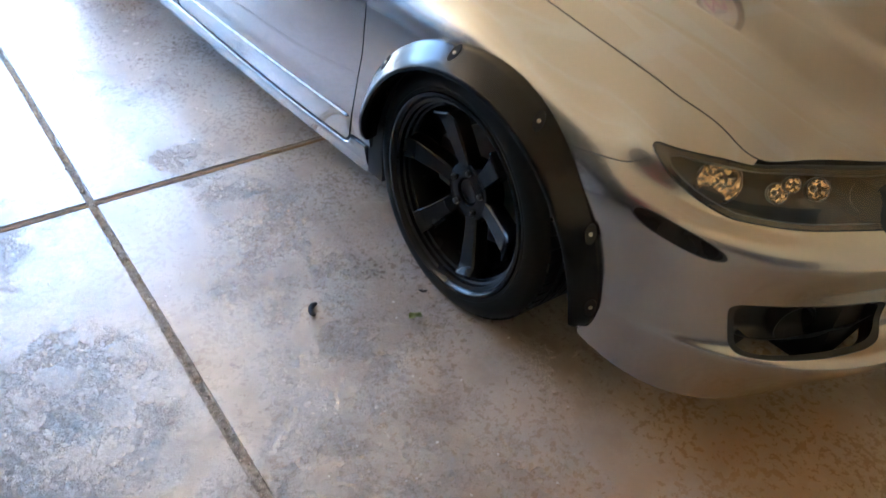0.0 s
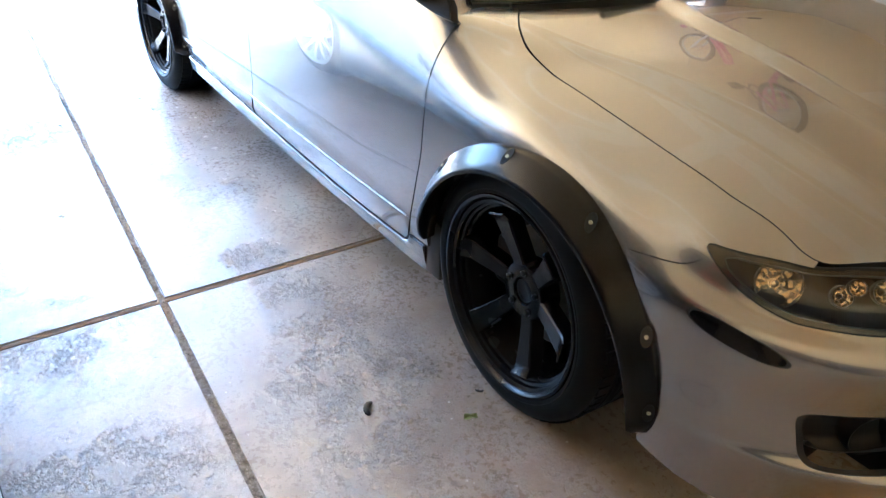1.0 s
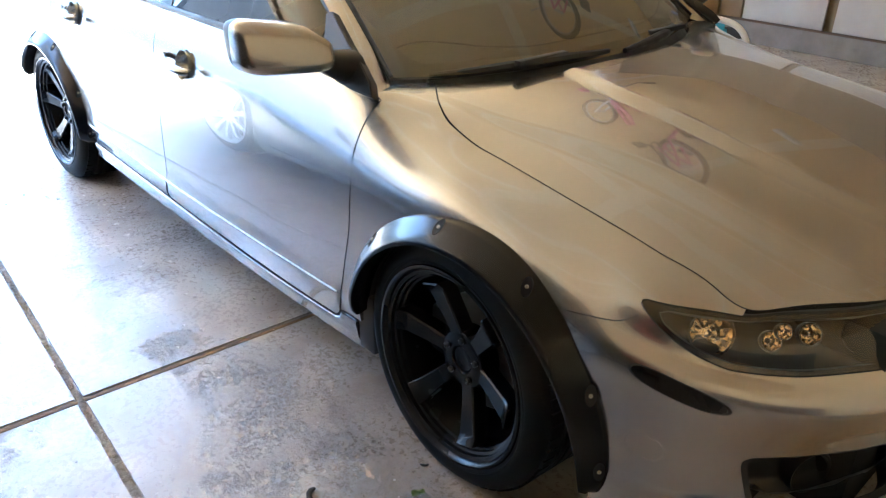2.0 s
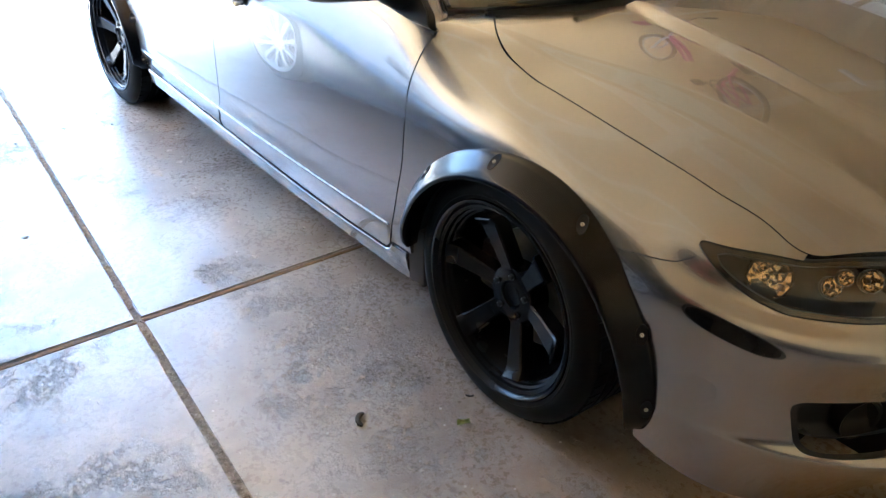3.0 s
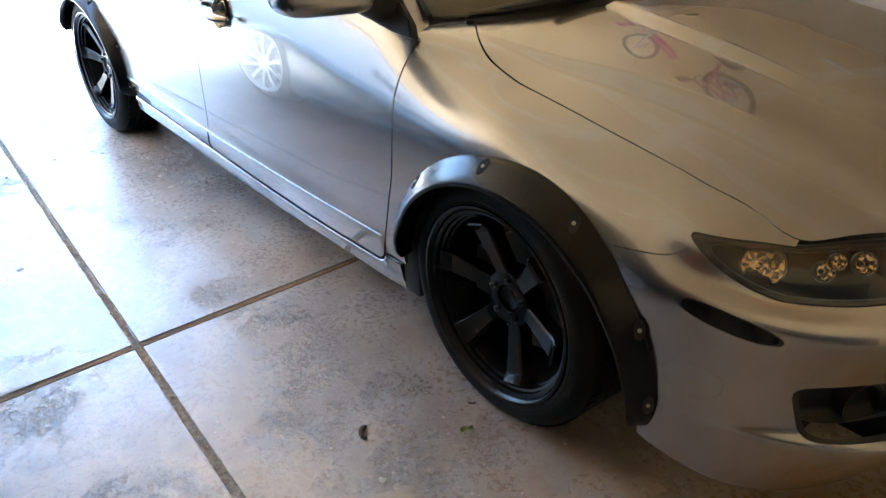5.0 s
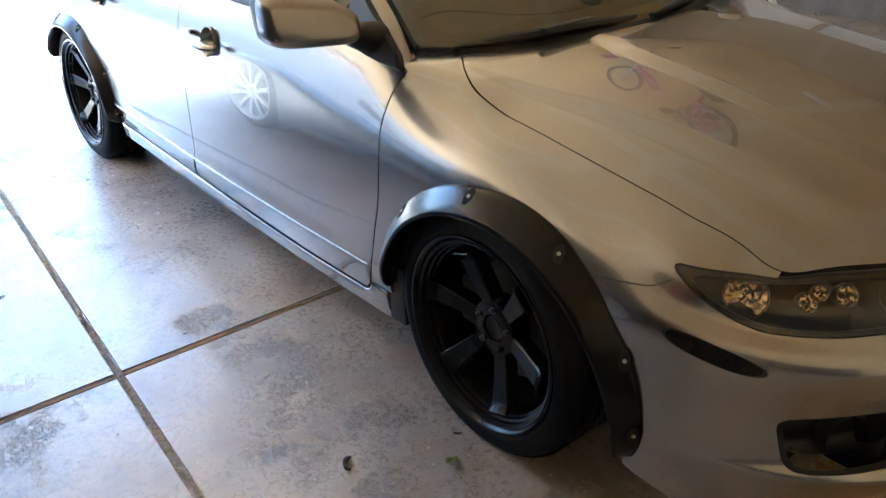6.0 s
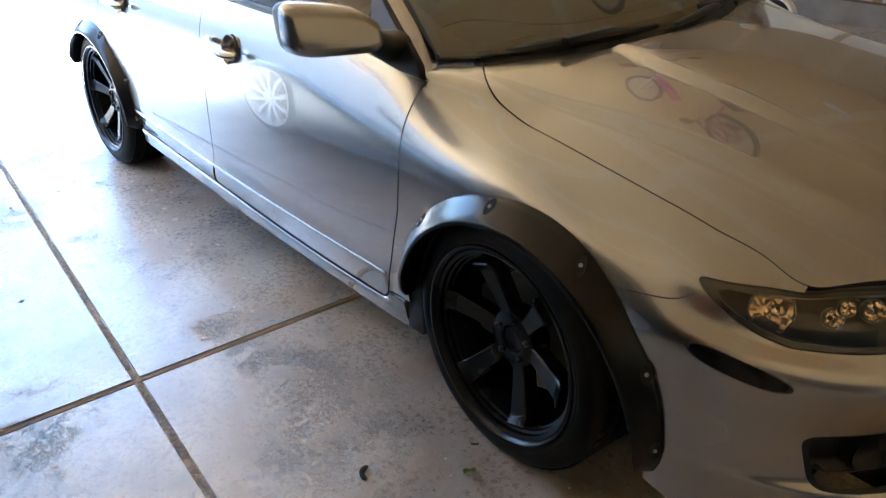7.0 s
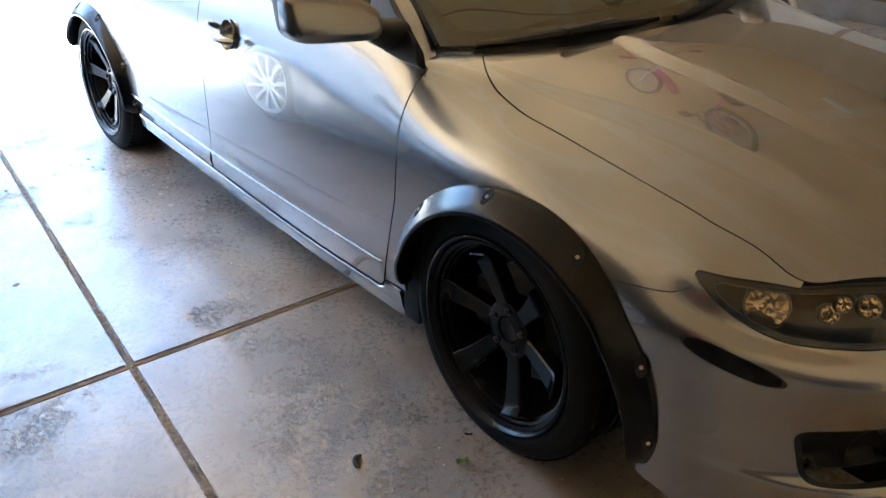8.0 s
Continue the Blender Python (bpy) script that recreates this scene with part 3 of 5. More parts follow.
def wheel_mesh_profile():
    return [(.150, .215), (.196, .205), (.200, .10), (.205, .060), (.211, .040), (.2165, .0365), (.2175, .027), (.2235, .0235), (.2245, .014),
            (.2335, .0105), (.2360, .003), (.2415, -.0020), (.2480, -.0015), (.2500, .003), (.2500, .012), (.236, .016), (.226, .03), (.222, .10), (.224, .22), (.15, .225)]


def build_wheel(name, parent, place, tyre_r, spokes, rim_mat, spoke_fn, label):
    """A wheel whose outer face looks along -Y; the barrel is the part, the rest hang on it."""
    bm = bmesh.new()
    spin_profile(bm, wheel_mesh_profile(), 72)
    bmesh.ops.reverse_faces(bm, faces=list(bm.faces))
    w = part(name, bm, rim_mat, parent, label)
    w.matrix_local = place
    bm = bmesh.new()
    prof = [(.236, .014), (.244, .006), (.2525, .0015), (.259, -.0005), (.2605, .001), (.270, -.001), (.283, .0045), (.294, .009), (.3035, .018), (.3095, .028)]
    tread = [(.3125, .040)]
    for g in (.072, .106, .140, .174):
        tread += [(.3150, g - .006), (.3085, g - .0045), (.3085, g + .0045), (.3150, g + .006)]
    prof = prof + tread + [(.3125, .205), (.3095, .217), (.300, .228), (.283, .238), (.262, .240), (.236, .232)]
    spin_profile(bm, [(r * tyre_r / .315, h) for r, h in prof], 96)
    bmesh.ops.reverse_faces(bm, faces=list(bm.faces))
    part("tyre", bm, RUBBER, w, "black low-profile tyre with a dusty sidewall")
    # shoulder blocks cut by cross grooves
    bm = bmesh.new()
    for k in range(60):
        a = 2 * math.pi * k / 60
        for y0, y1 in ((.030, .062), (.186, .214)):
            t = bmesh.new()
            bmesh.ops.create_cube(t, size=1.0)
            for v in t.verts:
                v.co = Vector((v.co.x * .024, (y0 + y1) / 2 + v.co.y * (y1 - y0), .3115 + v.co.z * .008))
            add_mesh(bm, t, Matrix.Rotation(a, 4, "Y"))
    part("tread", bm, RUBBER, w, kind="stuff")
    spoke_fn(w, rim_mat)
    # brake disc and hub behind the spokes
    bm = bmesh.new()
    spin_profile(bm, [(.05, .115), (.145, .115), (.148, .118), (.148, .135), (.05, .135)], 48)
    bmesh.ops.reverse_faces(bm, faces=list(bm.faces))
    part("brake_disc", bm, BRAKE, w, "dull grey steel brake disc")
    bm = bmesh.new()
    box(bm, -.165, .095, -.065, -.105, .165, .065, .012)
    part("brake_caliper", bm, DARK_VOID, w)
    bm = bmesh.new()
    spin_profile(bm, [(.0, .17), (.215, .175), (.218, .21)], 40)
    bmesh.ops.reverse_faces(bm, faces=list(bm.faces))
    part("dust_shield", bm, DARK_VOID, w)
    return w


def six_spokes(w, mat):
    """Six straight flat-faced spokes, a hub plate, a cap and five nuts."""
    rows = [(.046, .058, .042), (.075, .054, .042), (.115, .044, .046), (.160, .031, .053), (.176, .027, .056), (.186, .021, .058), (.198, .010, .060), (.2015, .012, .060), (.204, .060, .060)]
    for k in range(6):
        bm = bmesh.new()
        rings = []
        for r, y, wd in rows:
            th = .040
            h = wd / 2
            ring = [(-h + .004, y), (h - .004, y), (h, y + .004), (h * 1.05, y + th), (-h * 1.05, y + th), (-h, y + .004)]
            rings.append([bm.verts.new((a, b, r)) for a, b in ring])
        for a, b in zip(rings, rings[1:]):
            for i in range(6):
                bm.faces.new((a[i], a[(i + 1) % 6], b[(i + 1) % 6], b[i]))
        bm.faces.new(rings[0][::-1])
        bm.faces.new(rings[-1])
        bmesh.ops.recalc_face_normals(bm, faces=list(bm.faces))
        bm.transform(Matrix.Rotation(2 * math.pi * k / 6 + SPOKE_PHASE, 4, "Y"))
        part("spoke", bm, mat, w)
    bm = bmesh.new()
    spin_profile(bm, [(.034, .075), (.034, .058), (.036, .0555), (.066, .0545), (.071, .058), (.074, .072), (.074, .11)], 48)
    bmesh.ops.reverse_faces(bm, faces=list(bm.faces))
    part("hub_plate", bm, mat, w)
    bm = bmesh.new()
    spin_profile(bm, [(.0005, .0640), (.024, .0640), (.0275, .0615), (.0300, .0615), (.0335, .066), (.0335, .08)], 32)
    bmesh.ops.reverse_faces(bm, faces=list(bm.faces))
    part("centre_cap", bm, mat, w)
    for k in range(5):
        a = 2 * math.pi * k / 5 + 0.3
        bm = bmesh.new()
        spin_profile(bm, [(.0005, .0465), (.0055, .0465), (.0076, .0485), (.0086, .051), (.0086, .060), (.0120, .0615), (.0120, .066)], 6)
        bmesh.ops.reverse_faces(bm, faces=list(bm.faces))
        bm.transform(Matrix.Translation((math.cos(a) * .0525, 0, math.sin(a) * .0525)))
        part("lug_nut", bm, STEEL_DARK, w, smooth=False)


def ten_spokes(w, mat):
    """Ten slim bright spokes."""
    for k in range(10):
        bm = bmesh.new()
        rings = []
        for r, y, wd in [(.05, .035, .030), (.10, .022, .026), (.17, .010, .030), (.212, .010, .038), (.226, .03, .040)]:
            h = wd / 2
            rings.append([bm.verts.new(c) for c in ((-h, y, r), (h, y, r), (h * 1.2, y + .03, r), (-h * 1.2, y + .03, r))])
        for a, b in zip(rings, rings[1:]):
            for i in range(4):
                bm.faces.new((a[i], a[(i + 1) % 4], b[(i + 1) % 4], b[i]))
        bmesh.ops.recalc_face_normals(bm, faces=list(bm.faces))
        bm.transform(Matrix.Rotation(2 * math.pi * k / 10, 4, "Y"))
        part("spoke", bm, mat, w)
    bm = bmesh.new()
    spin_profile(bm, [(.0005, .028), (.03, .028), (.034, .032), (.07, .034), (.072, .07)], 32)
    bmesh.ops.reverse_faces(bm, faces=list(bm.faces))
    part("hub_plate", bm, mat, w)


SPOKE_PHASE = radians(39)
BRAKE = varied("brake_steel", (0.06, 0.055, 0.05), (0.12, 0.11, 0.10), 30, 0.5, 0.1, 0.6)
STEEL_DARK = varied("black_nut_steel", (0.012, 0.012, 0.012), (0.03, 0.03, 0.03), 40, 0.3, 0.1, 0.8)
ALLOY = varied("bright_alloy", (0.74, 0.74, 0.73), (0.80, 0.80, 0.79), 20, 0.36, 0.05, 0.5)
SCREWS_FRONT = ((135.0, .411), (97.6, .411), (61.8, .416), (28.6, .4195), (6.2, .4145))
SCREWS_REAR = ((103.0, .411), (67.8, .415), (32.0, .418), (8.0, .415))
FLARE_FACE = spline([(.374, -.930), (.381, -.9265), (.395, -.914), (.410, -.8985), (.4205, -.8875), (.4235, -.882)])


def build_flare(car, cx, side, a0, a1, screws):
    prof = [(.4235, -.790), (.4235, -.882), (.4205, -.8875), (.410, -.8985), (.395, -.914), (.381, -.9265), (.374, -.930), (.3685, -.929),
            (.3665, -.924), (.3665, -.905), (.372, -.86)]
    n = 64
    front = cx > -1
    bm = bmesh.new()
    rings = []
    for k in range(n + 1):
        t = k / n
        a = radians(a0 + (a1 - a0) * t)
        ease = min(1.0, t / 0.06, (1 - t) / 0.02)
        ring = []
        for r, y in prof:
            r += max(0.0, .394 - r) * (max(0.0, (t - .72) / .28)**2 if front else 0.0) - max(0.0, r - .400) * .7 * max(0.0, (t - .95) / .05)**1.5
            yy = y if y > -.87 else -.872 + (y + .872) * (0.55 + 0.45 * ease**0.5)
            ring.append(bm.verts.new((cx + r * math.cos(a), yy * side, ARCH_Z + r * math.sin(a))))
        rings.append(ring)
    for a, b in zip(rings, rings[1:]):
        for i in range(len(prof) - 1):
            bm.faces.new((a[i], b[i], b[i + 1], a[i + 1]))
    for ring in (rings[0], rings[-1]):
        bm.faces.new(ring)
    bmesh.ops.recalc_face_normals(bm, faces=list(bm.faces))
    flare = part("wheel_arch_flare", bm, SATIN_BLACK, car, "satin black bolt-on wheel arch flare")
    for ang, r in screws:
        a = radians(ang)
        c = Vector((cx + r * math.cos(a), float(FLARE_FACE(r)) * side, ARCH_Z + r * math.sin(a)))
        slope = Vector((.72 * math.cos(a), -.70 * side, .72 * math.sin(a))).normalized()
        m = Matrix.Translation(c) @ slope.to_track_quat("Z", "Y").to_matrix().to_4x4()
        bm = bmesh.new()
        spin_profile(bm, [(.0135, -.004), (.0132, .0008), (.0126, .0012), (.0118, .0008), (.0110, .0004), (.0005, .0004)], 20, "Z")
        stretch = Matrix.Diagonal((.85, 1.6, 1.0, 1.0))
        bmesh.ops.transform(bm, matrix=m @ stretch, verts=list(bm.verts))
        part("screw_recess", bm, DARK_VOID, flare)
        bm = bmesh.new()
        spin_profile(bm, [(.0005, .0018), (.0014, .0018), (.0018, .0032), (.0030, .0032), (.0042, .0018), (.0044, -.002)], 12, "Z")
        bmesh.ops.transform(bm, matrix=m, verts=list(bm.verts))
        part("screw", bm, BRASS_SCREW, flare, "zinc-plated screw head")
    return flare


def build_liner(car, cx, side):
    bm = bmesh.new()
    liner = [(.372, -.862), (.372, -.55), (.30, -.52), (.05, -.52)]
    for k in range(33):
        a = radians(2 + 176 * k / 32)
        for r, y in liner:
            bm.verts.new((cx + r * math.cos(a), y * side, ARCH_Z + r * math.sin(a)))
    bm.verts.ensure_lookup_table()
    for k in range(32):
        for i in range(3):
            q = k * 4 + i
            bm.faces.new((bm.verts[q], bm.verts[q + 1], bm.verts[q + 5], bm.verts[q + 4]))
    part("arch_liner", bm, DARK_VOID, car)


def rail_sweep(name, pts, width, thick, mat, car, label=""):
    bm = bmesh.new()
    q = np.linspace(0, len(pts) - 1, 60)
    tube(bm, [tuple(p) for p in catmull(pts, q)], width, 12, True, thick / width)
    return part(name, bm, mat, car, label)


PILLAR = [(-1.18, -.600, 1.284), (-.90, -.662, 1.140), (-.658, -.713, 1.014), (-.593, -.733, .974), (-.518, -.756, .931), (-.43, -.782, .884), (-.355, -.800, .846)]
PILLAR_Y = spline([(p[0], p[1]) for p in PILLAR])
PILLAR_Z = spline([(p[0], p[2]) for p in PILLAR])


def pillar_strip(car, side, paint):
    """The painted front pillar between the side window and the windscreen."""
    bm = bmesh.new()
    rows = []
    for t in np.linspace(0, 1, 30):
        inn = windscreen(np.array([1.0]), np.array([t]))[0]
        x = -.362 - .798 * t
        out = np.array([x, float(PILLAR_Y(x)), float(PILLAR_Z(x))])
        base = min(1.0, t / .12)
        inn[2] -= .012 * (1 - base)
        a = np.array([inn[0], -inn[1], inn[2]])
        ring = []
        for u in np.linspace(0, 1, 9):
            p = a * (1 - u) + out * u
            k = math.sin(math.pi * u) * .010 * (1 - .7 * u) * base
            ring.append(bm.verts.new((p[0] + k * .3, (p[1] - k * .8) * side, p[2] + k * .8)))
        ring.append(bm.verts.new((out[0], (out[1] + .03) * side, out[2] - .006)))
        rows.append(ring)
    for a, b in zip(rows, rows[1:]):
        for i in range(len(a) - 1):
            bm.faces.new((a[i], a[i + 1], b[i + 1], b[i]))
    bm.faces.new(rows[0])
    bmesh.ops.recalc_face_normals(bm, faces=list(bm.faces))
    part("front_pillar", bm, paint, car)


def build_car(name, m, paint, label, wheel_fn, wheel_mat, flared, wheel_label, glazing, sill_mat=None):
    car = thing(name, m, label, "car")
    dense = lambda a, b, step: np.unique(np.concatenate([np.arange(a, b, step), [b]]))
    VFINE = np.unique(np.round(np.concatenate([np.arange(.5, 1.6, .04), np.arange(1.6, 1.9, .04), np.arange(1.9, 2.06, .01), np.arange(2.1, 7.01, .1)]), 4))
    for mir in (False, True):
        side = -1 if mir else 1
        k = dict(mirror=mir)
        # sill
        surface_panel("side_sill", sill_skin, np.unique(np.concatenate([dense(5.3, 8.6, .04), dense(8.6, 9.7, .012)])), dense(0, 2.2, .05),
                      [lambda P, u, v: -door_foot(P) - GAP * 3.4, lambda P, u, v: -.374 - X(P), arch(ARCH_R)],
                      sill_mat or paint, car, **k)
        # doors
        low = lambda P, u, v: Z(P) - DOOR_LOW(X(P)) - GAP
        fd = surface_panel("front_door", skirt, np.unique(np.concatenate([dense(7.0, 8.8, .025), dense(8.8, 9.35, .01)])), VFINE,
                           [lambda P, u, v: door_foot(P) - GAP, seam_gap(DOOR_FRONT, -1), seam_gap(DOOR_MID, 1), cup_hole(0)], paint, car, **k)
        rd = surface_panel("rear_door", skirt, dense(5.2, 7.2, .04), VFINE,
                           [low, seam_gap(DOOR_MID, -1), seam_gap(DOOR_REAR, 1), arch(ARCH_R), cup_hole(1)], paint, car, **k)
        surface_panel("rear_quarter", skirt, dense(2.6, 6.2, .05), dense(0, 7, .125),
                      [seam_gap(DOOR_REAR, -1), arch(ARCH_R), lambda P, u, v: np.maximum(Z(P) - .62, X(P) + 3.3)], paint, car, **k)
        surface_panel("front_fender", fender_side, dense(8.9, 13.3, .025), dense(0, 7, .1),
                      [seam_gap(DOOR_FRONT, 1), arch(ARCH_F), lambda P, u, v: np.where(X(P) < .1, 1, Z(P) - BUMPER_SEAM(X(P)) - GAP * .35),
                       lambda P, u, v: np.where(X(P) < .41, 1.0, np.maximum(LAMP_LOW(X(P)) - Z(P), Z(P) - LAMP_TOP(X(P))) - .0016),
                       lambda P, u, v: np.where(X(P) < .2, 1.0, .588 - X(P)),
                       lambda P, u, v: np.where(X(P) < -.2, Z(P) - DOOR_LOW(X(P)) - .040, 1.0)], paint, car, **k)
        lens = surface_panel("headlight", skirt, dense(11.5, 17.2, .03), dense(4.5, 6.99, .06),
                             [lambda P, u, v: lamp_in(P) - .0008, lambda P, u, v: X(P) - .42], LAMP_LENS, car,
                             "clear headlight lens over a smoked housing", depth=.004, **k)
        surface_panel("lamp_bezel", lambda s_, v: skirt(s_, v) + inset(s_) * .16, dense(11.5, 16.9, .03), dense(4.5, 6.99, .06),
                      [lambda P, u, v: lamp_in(P) + .0012, lambda P, u, v: .007 - lamp_in(P) + np.clip((.485 - X(P)) * .5, 0, .05), lambda P, u, v: X(P) - .418], LAMP_DARK, lens, depth=.012, **k)
        bm = bmesh.new()
        lens_parts(bm, side)
        part("lamp_housing", bm, LAMP_DARK, lens, "smoked dark headlight housing")
        for c, r in (((.545, -.752, .612), .040), ((.628, -.694, .612), .018), ((.642, -.684, .634), .014), ((.672, -.648, .628), .020), ((.730, -.575, .622), .031)):
            reflector(lens, c, r, (.62, -.70, .55), side)
        mk = surface_panel("side_marker", skirt, dense(12.0, 13.6, .02), dense(2.8, 5.2, .04), [lambda P, u, v: -marker_field(P) - .06],
                           MARKER, car, "dark smoked side marker lamp", depth=.006, **k)
        surface_panel("marker_trim", skirt, dense(12.0, 13.6, .02), dense(2.8, 5.2, .04),
                      [lambda P, u, v: .02 - marker_field(P), lambda P, u, v: marker_field(P) + .055], TRIM_BLACK, mk, depth=.008, **k)
        surface_panel("rear_lamp", skirt, dense(1.0, 3.4, .05), dense(4.6, 6.4, .1), [lambda P, u, v: -Y(P) - .45], REAR_LENS, car,
                      "red rear lamp", depth=.02, **k)
        fog_parts(car, side)
        build_liner(car, ARCH_F, side)
        build_liner(car, ARCH_R, side)
        if flared:
            build_flare(car, ARCH_F, side, 173, -3, SCREWS_FRONT)
            build_flare(car, ARCH_R, side, 152, 2, SCREWS_REAR)
        # glass and pillars
        for nm, a, b, pa in (("front_window", -1.45, -.64, fd), ("rear_window", -2.42, -1.52, rd)):
            surface_panel(nm, side_glass, dense(a, b, .03), dense(0.0, .96, .08),
                          [lambda P, u, v: RAIL_Z(X(P)) - BELT_Z(X(P)) - .05], glazing, pa, "tinted side window", depth=.004, **k)
        surface_panel("door_frame", lambda x, w: side_glass(x, w) + np.array([0, -.004, 0]), dense(-1.525, -1.445, .01), dense(0, .97, .08), [], TRIM_BLACK, fd, depth=.02, **k)
        surface_panel("quarter_panel", lambda x, w: side_glass(x, w) + np.array([0, -.003, 0]), dense(-3.12, -2.42, .03), dense(0, 1, .08),
                      [lambda P, u, v: RAIL_Z(X(P)) - BELT_Z(X(P)) - .01], paint, car, depth=.02, **k)
        pillar_strip(car, side, paint)
        pts = [(x, y * side, z) for x, y, z in RAIL[3:]]
        rail_sweep("roof_pillar", pts, .040, .021, paint, car)
        inner = [(float(p[0]), -abs(float(p[1])) * side, float(p[2]) + .003) for p in windscreen(np.full(8, 1.0), np.linspace(.0, 1, 8))]
        rail_sweep("windscreen_trim", inner, .006, .005, TRIM_BLACK, car)
        low_rail = [(x, (y - .010) * side, z - .030) for x, y, z in RAIL[1:8]]
        rail_sweep("window_seal", low_rail, .012, .012, TRIM_BLACK, fd)
        belt = [(x, (float(BELT_Y(x)) - .002) * side, float(BELT_Z(x)) + .004) for x in np.linspace(-2.45, -.5, 14)]
        rail_sweep("belt_seal", belt, .010, .010, TRIM_BLACK, fd)
        build_handle(fd, 0, side, paint)
        build_handle(rd, 1, side, paint)
        build_mirror(car, side, paint)
        # sunken lower edge line under the doors and a mud guard
        bm = bmesh.new()
        box(bm, -.373, -.866, .170, -.306, -.70, .345, .006)
        for v in bm.verts:
            v.co.y *= side
        part("mud_guard", bm, TRIM_BLACK, car)
        wheel_place = {0: (0.004, -.901, .06, 2.9, 1.7), 1: (-2.675, -.900, .0, 0.0, 2.7)}
        for i, (wx, wy, _, steer, camber) in wheel_place.items():
            base = Matrix.Translation((wx, wy * side, .315)) @ Matrix.Rotation(radians(-steer), 4, "Z") @ Matrix.Rotation(radians(-camber * side), 4, "X")
            if mir:
                base = base @ Matrix.Rotation(math.pi, 4, "Z")
            build_wheel("wheel", car, base, .315, 6, wheel_mat, wheel_fn, wheel_label)
    # front and rear bumpers, built as whole loops from both halves
    for mir in (False, True):
        surface_panel("front_bumper", skirt, dense(10.6, 18.0, .03), dense(0, 7, .1),
                      [arch(ARCH_F), lambda P, u, v: BUMPER_SEAM(X(P)) - Z(P) - GAP * .5 + np.clip((X(P) - .441) / .009, 0, 1) * .3,
                       lambda P, u, v: np.where(X(P) < .432, 1.0, np.where(-Y(P) < .36, 1.0, LAMP_LOW(X(P)) - Z(P) - .0016)),
                       lambda P, u, v: marker_field(P) - .02, lambda P, u, v: fog_hole(P, u) - .02,
                       lambda P, u, v: np.maximum(-Y(P) - .34 - (.62 - Z(P)) * .25, np.maximum(.43 - Z(P), Z(P) - .62)),
                       lambda P, u, v: np.maximum(-Y(P) - .40, np.maximum(.27 - Z(P), Z(P) - .37))],
                      paint, car, mirror=mir)
        surface_panel("rear_bumper", skirt, dense(0.0, 4.6, .05), dense(0, 7, .125),
                      [lambda P, u, v: -3.3 - X(P) - GAP + np.where(Z(P) < .62, 0, -1) * np.where(X(P) > -3.45, 1, 0), arch(ARCH_R)], paint, car, mirror=mir)
    bm = bmesh.new()
    for j in range(9):
        z = .285 + j * .038
        w = .36 if z > .42 else .40
        box(bm, .84, -w, z, .868, w, z + .010, .003)
    part("grille", bm, TRIM_BLACK, car, "black slatted grille")
    bm = bmesh.new()
    box(bm, .55, -.60, .22, .80, .60, .66, .05)
    part("crash_bar", bm, DARK_VOID, car)
    qs = np.linspace(-1, 1, 221)
    seam = lambda P: HOOD_SEAM(X(P)) - np.abs(Y(P))
    surface_panel("hood", deck, dense(9.05, 18.0, .06), qs,
                  [lambda P, u, v: X(P) - cowl_x(Y(P)), lambda P, u, v: (1 - np.abs(v)) * np.abs(Y(P)) / np.maximum(np.abs(v), 1e-3) - GAP * 1.3,
                   lambda P, u, v: np.where(X(P) > -.036, 1.0, seam(P) - GAP), lambda P, u, v: (18.0 - u) - .05], paint, car, depth=.02)
    for q0, q1 in ((-1.0, -.70), (.70, 1.0)):
        surface_panel("fender_top", fender_deck, dense(8.98, 10.1, .02), np.linspace(q0, q1, 25),
                      [lambda P, u, v: -seam(P) - GAP, lambda P, u, v: X(P) - glass_x(Y(P)) + .010, lambda P, u, v: X(P) + .412, lambda P, u, v: -.030 - X(P)], paint, car, depth=.01)
    surface_panel("boot_lid", boot, dense(0.0, 3.9, .08), np.linspace(-1, 1, 33), [lambda P, u, v: -3.14 - X(P)], paint, car)
    surface_panel("roof_panel", roof, dense(-2.36, -1.06, .05), np.linspace(-1, 1, 25),
                  [lambda P, u, v: -.985 - .14 * v * v - X(P)], paint, car, flip=False)
    surface_panel("windscreen", windscreen, np.linspace(-1, 1, 33), np.linspace(0, 1, 17), [], SCREEN_GLASS, car, "tinted windscreen", depth=.005)
    surface_panel("rear_screen", backlight, np.linspace(-1, 1, 25), np.linspace(0, 1, 13), [], glazing, car, "tinted rear screen", depth=.005, flip=True)
    # cowl and wipers
    bm = bmesh.new()
    n = 40
    rows = []
    for i in range(n + 1):
        y = -.60 + 1.20 * i / n
        cx = float(cowl_x(y))
        gx = min(float(glass_x(y)), cx - .02)
        zh = .866 - .03 * y * y
        rows.append([bm.verts.new(c) for c in ((cx + .02, y, zh - .045), (cx - .012, y, zh - .014), (gx - .02, y, .876))])
    for a, b in zip(rows, rows[1:]):
        for i in range(2):
            bm.faces.new((a[i], a[i + 1], b[i + 1], b[i]))
    part("cowl_panel", bm, TRIM_BLACK, car, "black plastic cowl below the windscreen")
